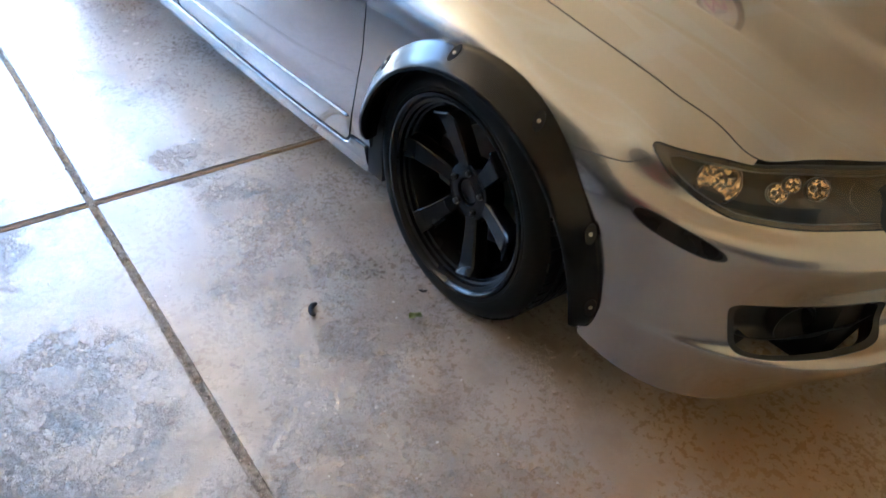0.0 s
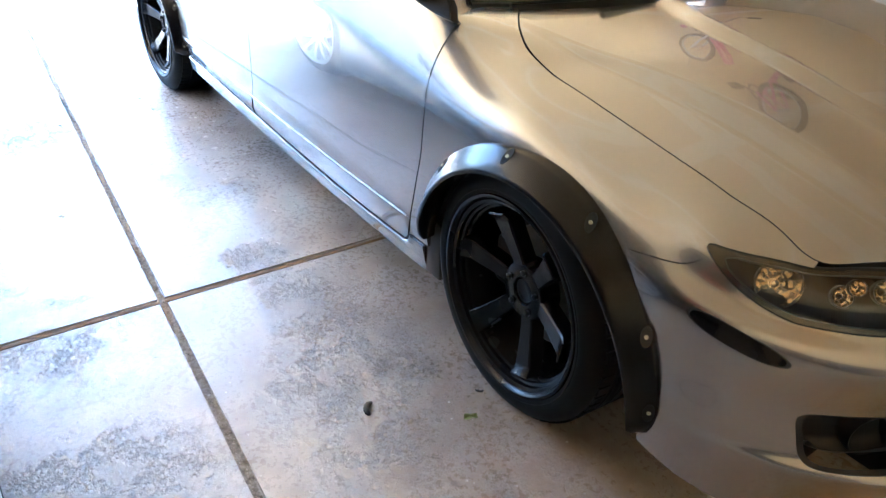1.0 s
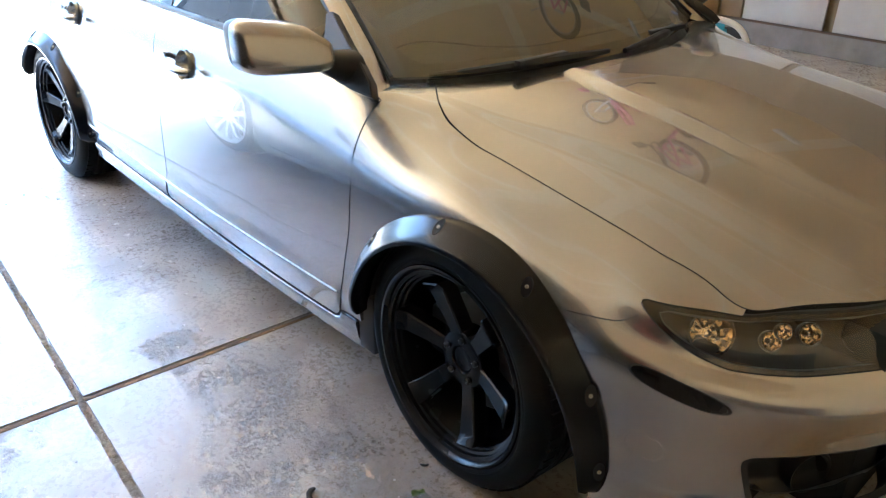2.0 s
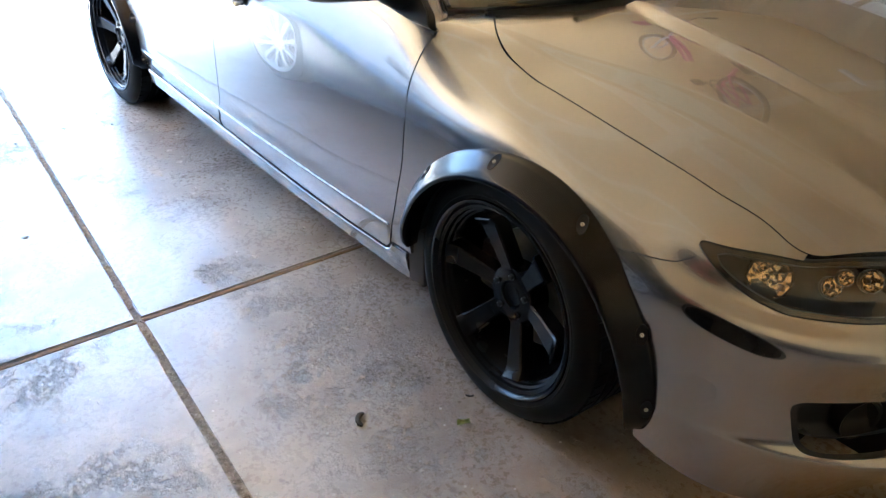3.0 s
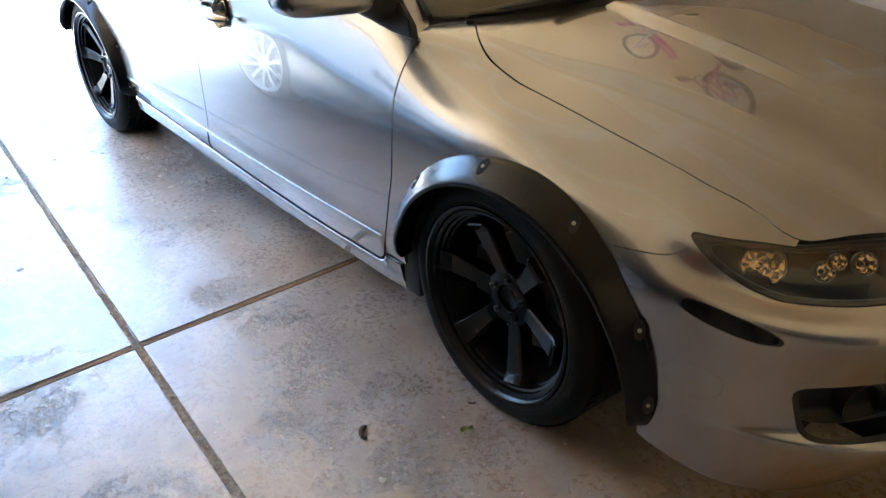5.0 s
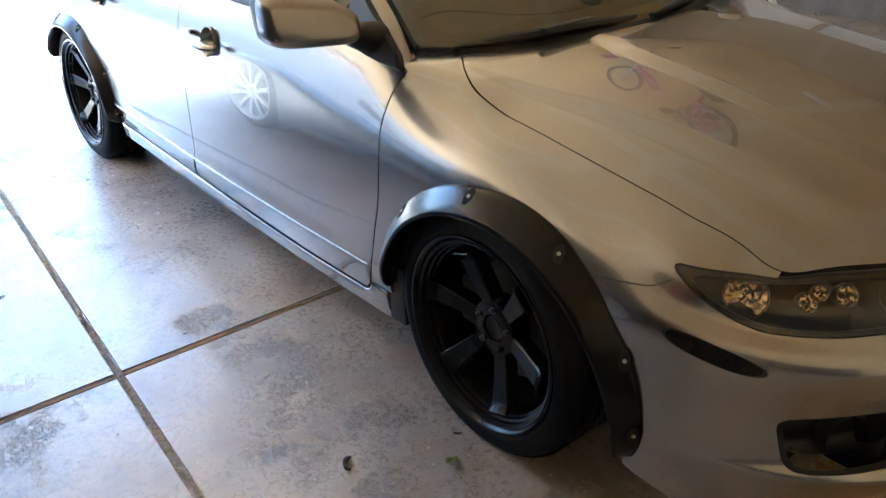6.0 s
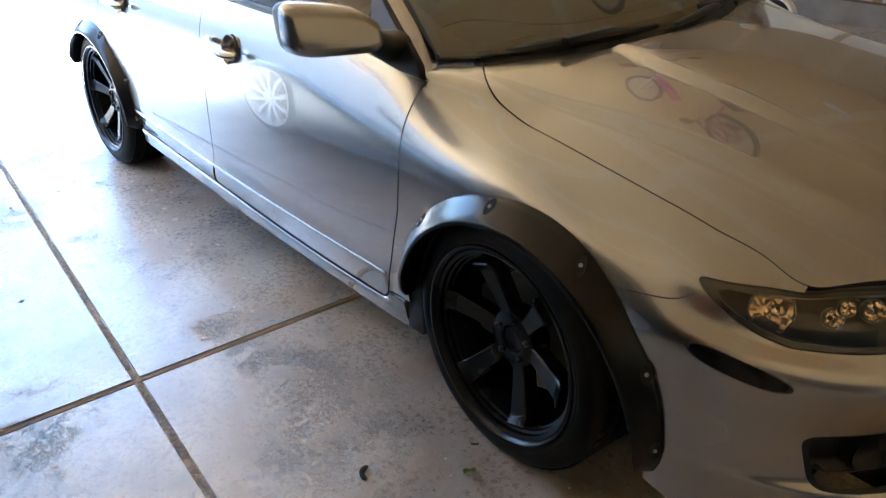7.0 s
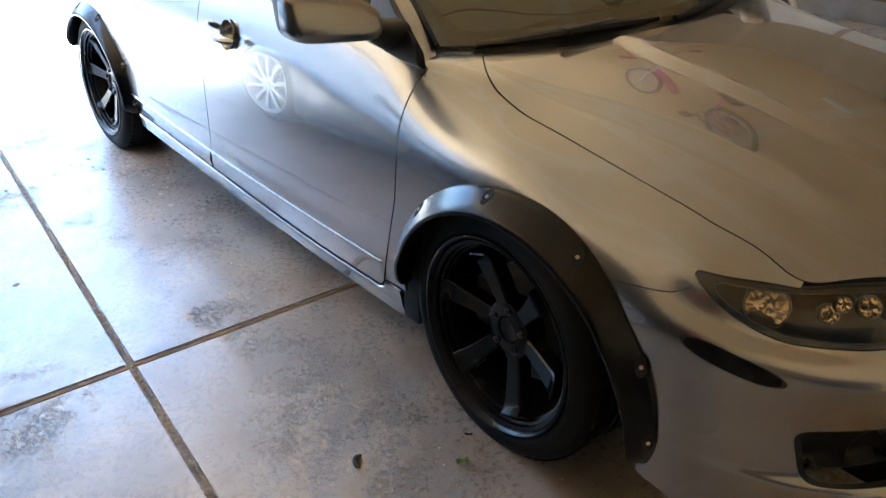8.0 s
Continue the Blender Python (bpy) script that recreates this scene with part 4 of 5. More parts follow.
    for y0, y1 in ((-.60, -.02), (.02, .62)):
        bm = bmesh.new()
        pts = [(float(cowl_x(y)) - .030 - .030 * t, y, .878 - .03 * y * y + .006 * math.sin(math.pi * t)) for t, y in ((t, y0 + (y1 - y0) * t) for t in np.linspace(0, 1, 14))]
        tube(bm, pts, [.008 + .008 * math.sin(math.pi * t) for t in np.linspace(0, 1, 14)], 8)
        box(bm, pts[7][0] - .010, pts[7][1] - .10, pts[7][2] + .002, pts[7][0] + .012, pts[7][1] + .10, pts[7][2] + .018, .005)
        part("wiper", bm, TRIM_BLACK, car, "black wiper at rest")
    # dark inner shell, floor pan and cabin
    for mir in (False, True):
        surface_panel("inner_shell", lambda s, v: skirt(s, v) + np.stack([np.zeros_like(np.broadcast_arrays(s, v)[0] * 1.0)] * 3, -1) + inset(s),
                      dense(0.3, 11.7, .12), dense(0, 6.0, .5), [arch(ARCH_F), arch(ARCH_R)], DARK_VOID, car, mirror=mir, depth=.004)
    bm = bmesh.new()
    box(bm, -3.6, -.72, .17, .60, .72, .20, .01)
    box(bm, -2.2, -.70, .125, -.40, .70, .165, .01)
    box(bm, -.50, -.74, .20, -.42, .74, .80, .01)
    box(bm, .34, -.50, .20, .50, .50, .55, .01)
    part("floor_pan", bm, DARK_VOID, car)
    # Unseen low tray, added to deepen the shade under the car's front.
    bm = bmesh.new()
    box(bm, -.40, -.54, .115, .36, .54, .165, .01)
    box(bm, .362, -.60, .125, .62, .60, .165, .01)
    part("engine_undertray", bm, DARK_VOID, car)
    bm = bmesh.new()
    box(bm, -.80, -.60, .60, -.40, .60, .868, .04)
    box(bm, -.92, -.66, .50, -.74, .66, .84, .05)
    dash = part("dashboard", bm, DASH, car, "dark dashboard")
    bm = bmesh.new()
    brow = [(-.500, -.660, .905), (-.490, -.605, .924), (-.470, -.545, .931), (-.425, -.464, .922), (-.385, -.394, .912), (-.345, -.25, .900), (-.335, .0, .896),
            (-.345, .25, .900), (-.385, .394, .912), (-.425, .464, .922), (-.470, .545, .931), (-.490, .605, .924), (-.500, .660, .905)]
    tube(bm, [tuple(p) for p in catmull(brow, np.linspace(0, 12, 60))], .0028, 6)
    part("dash_seam", bm, TRIM_BLACK, dash)
    bm = bmesh.new()
    rows = []
    for t in np.linspace(0, 1, 60):
        u = abs(2 * t - 1)
        wide = .055 + .30 * max(0.0, (u - .86) / .14)**2
        q = np.array([2 * t - 1.0, 2 * t - 1.0])
        rows.append([bm.verts.new(tuple(p + np.array([-.007, 0, -.010]))) for p in windscreen(q * .995, np.array([.002, wide]))])
    for a, b in zip(rows, rows[1:]):
        bm.faces.new((a[0], a[1], b[1], b[0]))
    part("glass_border", bm, DASH, car)
    for y in (-.37, .37):
        bm = bmesh.new()
        box(bm, -1.75, y - .25, .30, -1.20, y + .25, .52, .06)
        box(bm, -1.90, y - .24, .48, -1.74, y + .24, 1.02, .06)
        box(bm, -1.88, y - .12, 1.03, -1.79, y + .12, 1.18, .04)
        part("seat", bm, INTERIOR, car, "dark cloth front seat")
    bm = bmesh.new()
    box(bm, -2.75, -.62, .32, -2.25, .62, .55, .06)
    box(bm, -2.95, -.62, .50, -2.75, .62, 1.0, .06)
    part("rear_bench", bm, INTERIOR, car, "dark cloth rear bench")
    bm = bmesh.new()
    t = bmesh.new()
    ring = [(.185 * math.cos(a), .185 * math.sin(a), 0) for a in np.linspace(0, 2 * math.pi, 33)]
    tube(bm, ring, .014, 8, False)
    box(bm, -.17, -.02, -.03, .17, .02, -.01, .006)
    box(bm, -.06, -.05, -.04, .06, .05, .0, .015)
    t.free()
    bm.transform(pose(-1.02, .37, .90, 0, 68, 0) @ Matrix.Rotation(0, 4, "Z"))
    part("steering_wheel", bm, INTERIOR, car, "black steering wheel")
    return car


def inset(s):
    s = np.asarray(s, float)
    d = catmull(PLAN, s + 0.02) - catmull(PLAN, s - 0.02)
    d = d / np.linalg.norm(d, axis=-1, keepdims=True)
    return np.stack([-d[..., 1] * .022, d[..., 0] * .022, np.zeros(s.shape)], -1)


def on_line(s_, line, gap):
    """The point of the body side at station s_ that lies on a height line over x."""
    lo, hi = 4.0, 7.0
    for _ in range(24):
        mid = (lo + hi) / 2
        p = skirt(np.array([s_]), np.array([mid]))[0]
        if p[2] < float(line(p[0])) + gap:
            lo = mid
        else:
            hi = mid
    return p


def lens_parts(bm, side):
    """The dished housing behind a headlight lens."""
    rows = []
    for s_ in np.linspace(11.80, 16.5, 30):
        top, low = on_line(s_, LAMP_TOP, -.001), on_line(s_, LAMP_LOW, .001)
        k = min(1.0, (s_ - 11.7) / 1.0)
        skin = np.array([-.0015, .003, 0.0])
        back = (top + low) / 2 + np.array([-.080, .060, -.010]) * k
        rows.append([bm.verts.new((p[0], p[1] * side, p[2])) for p in
                     (top + skin, top + np.array([-.06, .045, -.004]) * k, back, low + np.array([-.06, .045, .004]) * k, low + skin)])
    for a, b in zip(rows, rows[1:]):
        for i in range(4):
            bm.faces.new((a[i], b[i], b[i + 1], a[i + 1]))
    bm.faces.new(rows[0])
    bm.faces.new(rows[-1])
    bmesh.ops.recalc_face_normals(bm, faces=list(bm.faces))


def reflector(lens, c, r, d, side):
    """A faceted chrome bowl with a rolled rim and a domed bulb shield."""
    m = Matrix.Translation((c[0], c[1] * side, c[2])) @ Vector((d[0], d[1] * side, d[2])).to_track_quat("Z", "Y").to_matrix().to_4x4()
    turn = m @ Matrix.Rotation(.35, 4, "Z")
    bm = bmesh.new()
    spin_profile(bm, [(r * 1.06, -.004), (r * 1.06, .009), (r * 1.02, .0105), (r * .97, .009)], 32, "Z")
    bmesh.ops.transform(bm, matrix=m, verts=list(bm.verts))
    part("lamp_ring", bm, LAMP_DARK if r < .025 else LAMP_CHROME, lens, "thin ring round a reflector")
    bm = bmesh.new()
    spin_profile(bm, [(r * .97, .009), (r * .86, .009 - .36 * r), (r * .60, .009 - .72 * r), (r * .25, .009 - .92 * r), (.0005, .009 - .96 * r)], 9 if r > .025 else 7, "Z")
    bmesh.ops.transform(bm, matrix=turn, verts=list(bm.verts))
    part("reflector", bm, LAMP_CHROME, lens, "faceted chrome reflector bowl", smooth=False)
    bm = bmesh.new()
    b = r * .22
    spin_profile(bm, [(.0005, -.25 * r), (b * .7, -.30 * r), (b, -.42 * r), (b * .9, -1.3 * r)], 12, "Z")
    bmesh.ops.transform(bm, matrix=m, verts=list(bm.verts))
    part("bulb_shield", bm, LAMP_CHROME if r > .025 else LAMP_DARK, lens)


def fog_parts(car, side):
    """The black pocket in the bumper with a round lamp tunnel."""
    us, vs = np.arange(13.0, 16.2, .03), np.arange(1.0, 3.6, .04)
    pocket = surface_panel("fog_lamp_pocket", lambda s_, v: skirt(s_, v) + inset(s_) * 2.6, us, vs,
                           [lambda P, u, v: .03 - fog_hole(skirt(u, v), u)], POCKET, car, "black fog-lamp pocket in the bumper", depth=-.052, mirror=side < 0)
    surface_panel("pocket_rim", lambda s_, v: skirt(s_, v) + inset(s_) * .10, us, vs,
                  [lambda P, u, v: .022 - fog_hole(skirt(u, v), u), lambda P, u, v: fog_hole(skirt(u, v), u) + .07], TRIM_BLACK, pocket, depth=.03, mirror=side < 0)
    bm = bmesh.new()
    spin_profile(bm, [(.050, -.05), (.049, .012), (.046, .018), (.042, .016), (.037, -.02), (.030, -.045), (.0005, -.05)], 32, "Z")
    bm.transform(Matrix.Translation((.722, -.632 * side, .345)) @ Vector((1, -.45 * side, 0)).to_track_quat("Z", "Y").to_matrix().to_4x4())
    part("lamp_tunnel", bm, POCKET, pocket)


CUPS = ((-1.252, .786), (-2.245, .812))


def cup_hole(k):
    return lambda P, u, v: np.hypot(X(P) - CUPS[k][0], Z(P) - CUPS[k][1]) - .0450


def build_handle(door, k, side, paint):
    """A pull handle across a round dished cup."""
    x, z = CUPS[k]
    y = -.873 if k == 0 else -.866
    bm = bmesh.new()
    spin_profile(bm, [(.0005, .036), (.020, .034), (.034, .026), (.042, .011), (.0447, .0), (.0462, -.003)], 32, "Y")
    for v in bm.verts:
        lean = (v.co.z) * .20
        v.co = Vector((v.co.x + x, (y + v.co.y + lean) * side, v.co.z + z))
    bmesh.ops.recalc_face_normals(bm, faces=list(bm.faces))
    part("handle_cup", bm, paint, door)
    bm = bmesh.new()
    pts = [(x - .150, y + .006, z + .010), (x - .125, y - .016, z + .009), (x - .07, y - .034, z + .005), (x + .0, y - .040, z), (x + .055, y - .034, z - .004), (x + .082, y - .012, z - .006)]
    dense = catmull(pts, np.linspace(0, 5, 24))
    rad = [.0175 * min(1, (1 - abs(2 * t - 1)**7) + .42) for t in np.linspace(0, 1, 24)]
    tube(bm, [(a, b * side, c) for a, b, c in dense], rad, 14, True, .70)
    part("handle", bm, paint, door, "silver painted pull handle")


def power(c, e):
    return math.copysign(abs(c)**e, c)


def build_mirror(car, side, paint):
    """A wing mirror: painted cap with a flat face, black underside, foot and glass."""
    def shell(bm, grow):
        rows, cols = 26, 40
        grid = []
        for i in range(rows + 1):
            b = -math.pi / 2 + math.pi * i / rows
            t, r = power(math.sin(b), .42), power(math.cos(b), .42) if 0 < i < rows else 0.0
            ring = []
            for j in range(cols):
                a = 2 * math.pi * j / cols
                cx, cz = power(math.cos(a), .55), power(math.sin(a), .50)
                wide = .060 if cx > 0 else .045
                y = -.978 - .106 * t
                tall = .057 + .006 * t
                if cz > 0:
                    cut = min(1.0, max(0.0, (-t - .30) / .70))
                    tall *= 1 - .50 * cut * cut * (3 - 2 * cut)
                ring.append(bm.verts.new((-.475 - .030 * t + (wide * cx * (.80 + .20 * r) * r - .012 * cz * r) * grow, y * side, .984 + .010 * t + tall * cz * r * grow)))
            grid.append(ring)
        for a, b in zip(grid, grid[1:]):
            for j in range(cols):
                bm.faces.new((a[j], a[(j + 1) % cols], b[(j + 1) % cols], b[j]))
        bmesh.ops.remove_doubles(bm, verts=list(bm.verts), dist=.0005)
        bmesh.ops.recalc_face_normals(bm, faces=list(bm.faces))
    bm = bmesh.new()
    shell(bm, 1.0)
    bmesh.ops.bisect_plane(bm, geom=list(bm.verts) + list(bm.edges) + list(bm.faces), plane_co=(0, 0, .946), plane_no=(.05, 0, -1), clear_outer=True)
    bmesh.ops.bisect_plane(bm, geom=list(bm.verts) + list(bm.edges) + list(bm.faces), plane_co=(-.505, 0, 0), plane_no=(-1, 0, 0), clear_outer=True)
    cap = part("wing_mirror", bm, paint, car, "silver wing mirror on a black foot")
    bm = bmesh.new()
    shell(bm, .972)
    part("mirror_housing", bm, TRIM_BLACK, cap)
    bm = bmesh.new()
    arm = [(-.50, -.770, .902), (-.49, -.82, .918), (-.475, -.87, .938), (-.47, -.92, .952)]
    t = bmesh.new()
    tube(t, [(x, y * side, z) for x, y, z in catmull(arm, np.linspace(0, 3, 12))], [.058, .056, .052, .048, .045, .042, .040, .038, .036, .034, .033, .032], 16, True, .75)
    add_mesh(bm, t)
    part("mirror_foot", bm, TRIM_BLACK, cap)
    # black corner plate between the pillar and the window
    rim = [(-.640, -.737, 1.010), (-.604, -.772, .946), (-.585, -.806, .886), (-.49, -.812, .872), (-.427, -.814, .864), (-.358, -.810, .860),
           (-.386, -.792, .890), (-.447, -.774, .924), (-.516, -.757, .958), (-.622, -.727, 1.018)]
    bm = bmesh.new()
    face = bm.faces.new([bm.verts.new((x, y * side, z)) for x, y, z in rim])
    out = bmesh.ops.extrude_face_region(bm, geom=[face])
    for v in out["geom"]:
        if isinstance(v, bmesh.types.BMVert):
            v.co += Vector((-.001, .026 * side, -.016))
    bmesh.ops.recalc_face_normals(bm, faces=list(bm.faces))
    bmesh.ops.bevel(bm, geom=list(bm.edges), offset=.003, segments=2, affect="EDGES")
    part("corner_plate", bm, TRIM_BLACK, cap)


MARKER = varied("smoked_marker", (0.006, 0.005, 0.005), (0.010, 0.009, 0.008), 30, 0.22, 0.05, spec=0.25)
REAR_LENS = varied("red_lens", (0.25, 0.01, 0.01), (0.35, 0.015, 0.012), 20, 0.15, 0.03)
my_car = build_car("sedan", pose(0, 0, 0), PAINT, "silver four-door sedan with black bolt-on flares, parked in a garage", six_spokes, WHEEL_BLACK, True,
                   "matte black six-spoke wheel", WINDOW_GLASS)
GRAPHITE = car_paint("graphite_paint", (0.035, 0.040, 0.048), 0.10)
neighbour = build_car("coupe", pose(-2.90, -2.845, 0, 0, 0, 179.0), GRAPHITE, "dark grey long-hooded coupe with bright ten-spoke alloy wheels, parked alongside",
                      ten_spokes, ALLOY, False, "bright ten-spoke alloy wheel", WINDOW_GLASS)
# its cabin sits further back over a longer hood
for ob in neighbour.children_recursive:
    if ob.type == "MESH" and ob.name.split(".")[0] != "wheel" and ob.parent.name.split(".")[0] != "wheel":
        n = len(ob.data.vertices)
        co = np.empty(n * 3)
        ob.data.vertices.foreach_get("co", co)
        co = co.reshape(-1, 3)
        far = np.interp(co[:, 0], [-4.0, -3.25, -2.7, -.40, .0, .42, 1.0], [-4.0, -3.25, -2.95, -1.35, -.05, .42, 1.0])
        up = np.clip((co[:, 2] - .66) / .12, 0, 1)
        co[:, 0] += (far - co[:, 0]) * up + np.maximum(co[:, 0] - .42, 0) * .55
        ob.data.vertices.foreach_set("co", co.ravel())
        ob.data.update()

# ---- garage ----
# The slab joints give the garage's own axes, turned a little from the car.
G = pose(-0.881, -1.474, 0, 0, 0, -3.44)
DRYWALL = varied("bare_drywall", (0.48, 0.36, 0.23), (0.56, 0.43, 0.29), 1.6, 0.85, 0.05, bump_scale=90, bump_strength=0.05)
# Lighter drywall copy: extra brightness for ceiling and end wall, put into colour.
LIGHT_DRYWALL = varied("lightened_drywall", (0.73, 0.485, 0.235), (0.79, 0.54, 0.275), 1.2, 0.85, 0.05)
# Drywall and tape darkened: the far side's dimness is in their colour.
DIM_DRYWALL = varied("dimmed_drywall", (0.24, 0.18, 0.105), (0.30, 0.225, 0.14), 1.6, 0.8, 0.05, bump_scale=90, bump_strength=0.05)
DIM_TAPE = varied("dimmed_joint_tape", (0.30, 0.23, 0.14), (0.36, 0.28, 0.18), 5, 0.8, 0.06)
DARK_BROWN = varied("dark_brown", (0.10, 0.068, 0.042), (0.14, 0.095, 0.06), 2.0, 0.7, 0.06)
MUD = varied("joint_compound", (0.80, 0.63, 0.41), (0.86, 0.70, 0.48), 5, 0.8, 0.06)
KERB_MAT = varied("stem_wall_concrete", (0.20, 0.19, 0.17), (0.30, 0.285, 0.26), 6, 0.8, 0.08, bump_scale=120, bump_strength=0.2)
WHITE_PANEL = varied("white_door_paint", (0.50, 0.47, 0.42), (0.58, 0.55, 0.50), 3, 0.5, 0.05)
JOINT_DIRT = varied("joint_dirt", (0.12, 0.10, 0.08), (0.46, 0.42, 0.36), 75, 0.9, 0.05, bump_scale=260, bump_strength=0.6)
DRIVE = varied("driveway_concrete", (0.27, 0.268, 0.265), (0.33, 0.328, 0.325), 2, 0.8, 0.05, bump_scale=100)
# Dark bluish tone puts outdoor shade into the colour mirrored by the doors.
BLOCKER_TONE = varied("dark_blue_blocker", (0.058, 0.068, 0.086), (0.076, 0.089, 0.111), 1.5, 0.9, 0.03, bump_scale=60, bump_strength=0.2)
DIM_GROUND = varied("dim_ground", (0.032, 0.032, 0.034), (0.045, 0.045, 0.047), 3, 0.85, 0.05, bump_scale=120, bump_strength=0.3)
DIRT = varied("dry_ground", (0.17, 0.15, 0.12), (0.24, 0.21, 0.17), 0.4, 0.95, 0.03)
GX0, GX1, GY0, GY1, H = -3.0, 3.4, -4.6, 6.12, 2.75


def setting(name, bm, mat, label, smooth=False):
    ob = part(name, bm, mat, None, label, smooth, "structure")
    ob.matrix_world = G
    return ob


bm = bmesh.new()
box(bm, GX0 - .3, GY0 - .15, -.30, GX1 + .15, GY1 + .15, -.022)
floor = setting("floor", bm, JOINT_DIRT, "grey concrete garage floor cut by dirt-filled joints")
xs, ys = [GX0 - .3, 0.0, GX1 + .15], [GY0 - .15, -3.05, 0.0, 3.05, GY1 + .15]
for i in range(2):
    for j in range(4):
        bm = bmesh.new()
        g = .0075
        t = bmesh.new()
        bmesh.ops.create_cube(t, size=1)
        x0, x1, y0, y1 = xs[i] + g * 1.35, xs[i + 1] - g * 1.35, ys[j] + g * .95, ys[j + 1] - g * .95
        for v in t.verts:
            v.co = Vector(((x0 + x1) / 2 + v.co.x * (x1 - x0), (y0 + y1) / 2 + v.co.y * (y1 - y0), -.05 + v.co.z * .1))
        top = [e for e in t.edges if all(v.co.z > -.01 for v in e.verts)]
        bmesh.ops.bevel(t, geom=top, offset=.005, segments=3, affect="EDGES")
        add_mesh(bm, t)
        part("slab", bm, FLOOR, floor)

# cross joint: rounded tan filler; long joint: trodden grit
FILLER = varied("joint_filler", (0.15, 0.088, 0.038), (0.27, 0.172, 0.080), 25, 0.7, 0.1, bump_scale=150, bump_strength=0.2)
GRIT = varied("grit", (0.17, 0.14, 0.11), (0.66, 0.61, 0.54), 140, 0.85, 0.05)
bm = bmesh.new()
for y0, y1 in ((GY0, -.008), (.008, GY1)):
    n = 120
    rows = []
    for k in range(n + 1):
        y = y0 + (y1 - y0) * k / n
        w = .0015 * noise.noise(Vector((0, y * 3, 0)))
        rows.append([bm.verts.new((w + x, y, z + .0015 * noise.noise(Vector((5, y * 8, 0))))) for x, z in
                     ((-.0135, -.022), (-.0105, -.010), (-.006, -.0035), (0, -.0018), (.006, -.0035), (.0105, -.010), (.0135, -.022))])
    for a, b in zip(rows, rows[1:]):
        for i in range(6):
            bm.faces.new((a[i], a[i + 1], b[i + 1], b[i]))
part("joint_filler", bm, FILLER, floor, "rounded tan joint filler")
bm = bmesh.new()
n = 260
rows = []
for k in range(n + 1):
    x = GX0 + (GX1 - GX0) * k / n
    rows.append([bm.verts.new((x, y, -.004 + .004 * noise.noise(Vector((x * 9, y * 200, 2))))) for y in (-.0115, -.004, .004, .0115)])
for a, b in zip(rows, rows[1:]):
    for i in range(3):
        bm.faces.new((a[i], b[i], b[i + 1], a[i + 1]))
part("joint_grit", bm, JOINT_DIRT, floor)
rnd = random.Random(11)
bm = bmesh.new()
for k in range(2600):
    x = GX0 + (GX1 - GX0) * rnd.random()
    y = rnd.gauss(0, .0055)
    if abs(y) > .016:
        y = rnd.uniform(-.02, .02) if rnd.random() < .25 else 0.0
    r = rnd.uniform(.0010, .0032) if rnd.random() < .93 else rnd.uniform(.003, .006)
    z = (-.004 if abs(y) < .010 else -.001) + r * .4
    vs_ = [bm.verts.new((x + r * a * rnd.uniform(.6, 1.2), y + r * b * rnd.uniform(.6, 1.2), z + r * c * .7)) for a, b, c in
           ((1, 0, 0), (-1, 0, 0), (0, 1, 0), (0, -1, 0), (0, 0, 1), (0, 0, -1))]
    for i, j, q in ((0, 2, 4), (2, 1, 4), (1, 3, 4), (3, 0, 4), (2, 0, 5), (1, 2, 5), (3, 1, 5), (0, 3, 5)):
        bm.faces.new((vs_[i], vs_[j], vs_[q]))
part("joint_stones", bm, GRIT, floor, "loose grit in the floor joint", False, "stuff")

# thin chips that have come off the slabs, with crumbs round them
CHIP = varied("concrete_chip", (0.40, 0.38, 0.31), (0.66, 0.64, 0.55), 60, 0.85, 0.05)
bm = bmesh.new()


def floor_chip(bm, x, y, r, flat, turn):
    """A broken flake with a tilted top, lying on the slab."""
    n, tilt = rnd.randint(5, 7), rnd.uniform(0, 6.28)
    low, top = [], []
    for i in range(n):
        a = turn + i * 2 * math.pi / n + rnd.uniform(-.3, .3)
        q = r * rnd.uniform(.55, 1.1)
        px, py = q * math.cos(a), q * math.sin(a) * .6
        low.append(bm.verts.new((x + px, y + py, -.0004)))
        top.append(bm.verts.new((x + px * .8, y + py * .8, r * flat * (1 + .6 * math.cos(a - tilt)))))
    bm.faces.new(top)
    for i in range(n):
        bm.faces.new((low[i], low[(i + 1) % n], top[(i + 1) % n], top[i]))


for x, y in ((-1.37, .464), (-1.36, .486), (-1.18, .508), (-1.53, .422), (-1.55, .343), (-1.005, .513), (-.91, .36), (-1.70, .234), (-.21, .64), (-1.56, -.06)):
    floor_chip(bm, x, y, rnd.uniform(.009, .014), .28, rnd.uniform(0, 6))
    for k in range(7):
        floor_chip(bm, x + rnd.gauss(0, .07), y + rnd.gauss(0, .05), rnd.uniform(.0015, .0042), .5, rnd.uniform(0, 6))
for k in range(110):
    floor_chip(bm, rnd.uniform(-1.9, 1.0), rnd.uniform(-.45, .75), rnd.uniform(.0012, .0030), .5, rnd.uniform(0, 6))
part("concrete_chips", bm, CHIP, floor, "pale loose concrete chips on the slabs", False, "stuff")

bm = bmesh.new()
box(bm, -60, -60, -.35, 60, 60, -.12)
setting("ground", bm, DIRT, "dry ground outside")
bm = bmesh.new()
box(bm, -6.4, -5.5, -.12, GX0 - .3, 7, -.02, .01)
setting("driveway", bm, DRIVE, "pale concrete driveway in the sun")

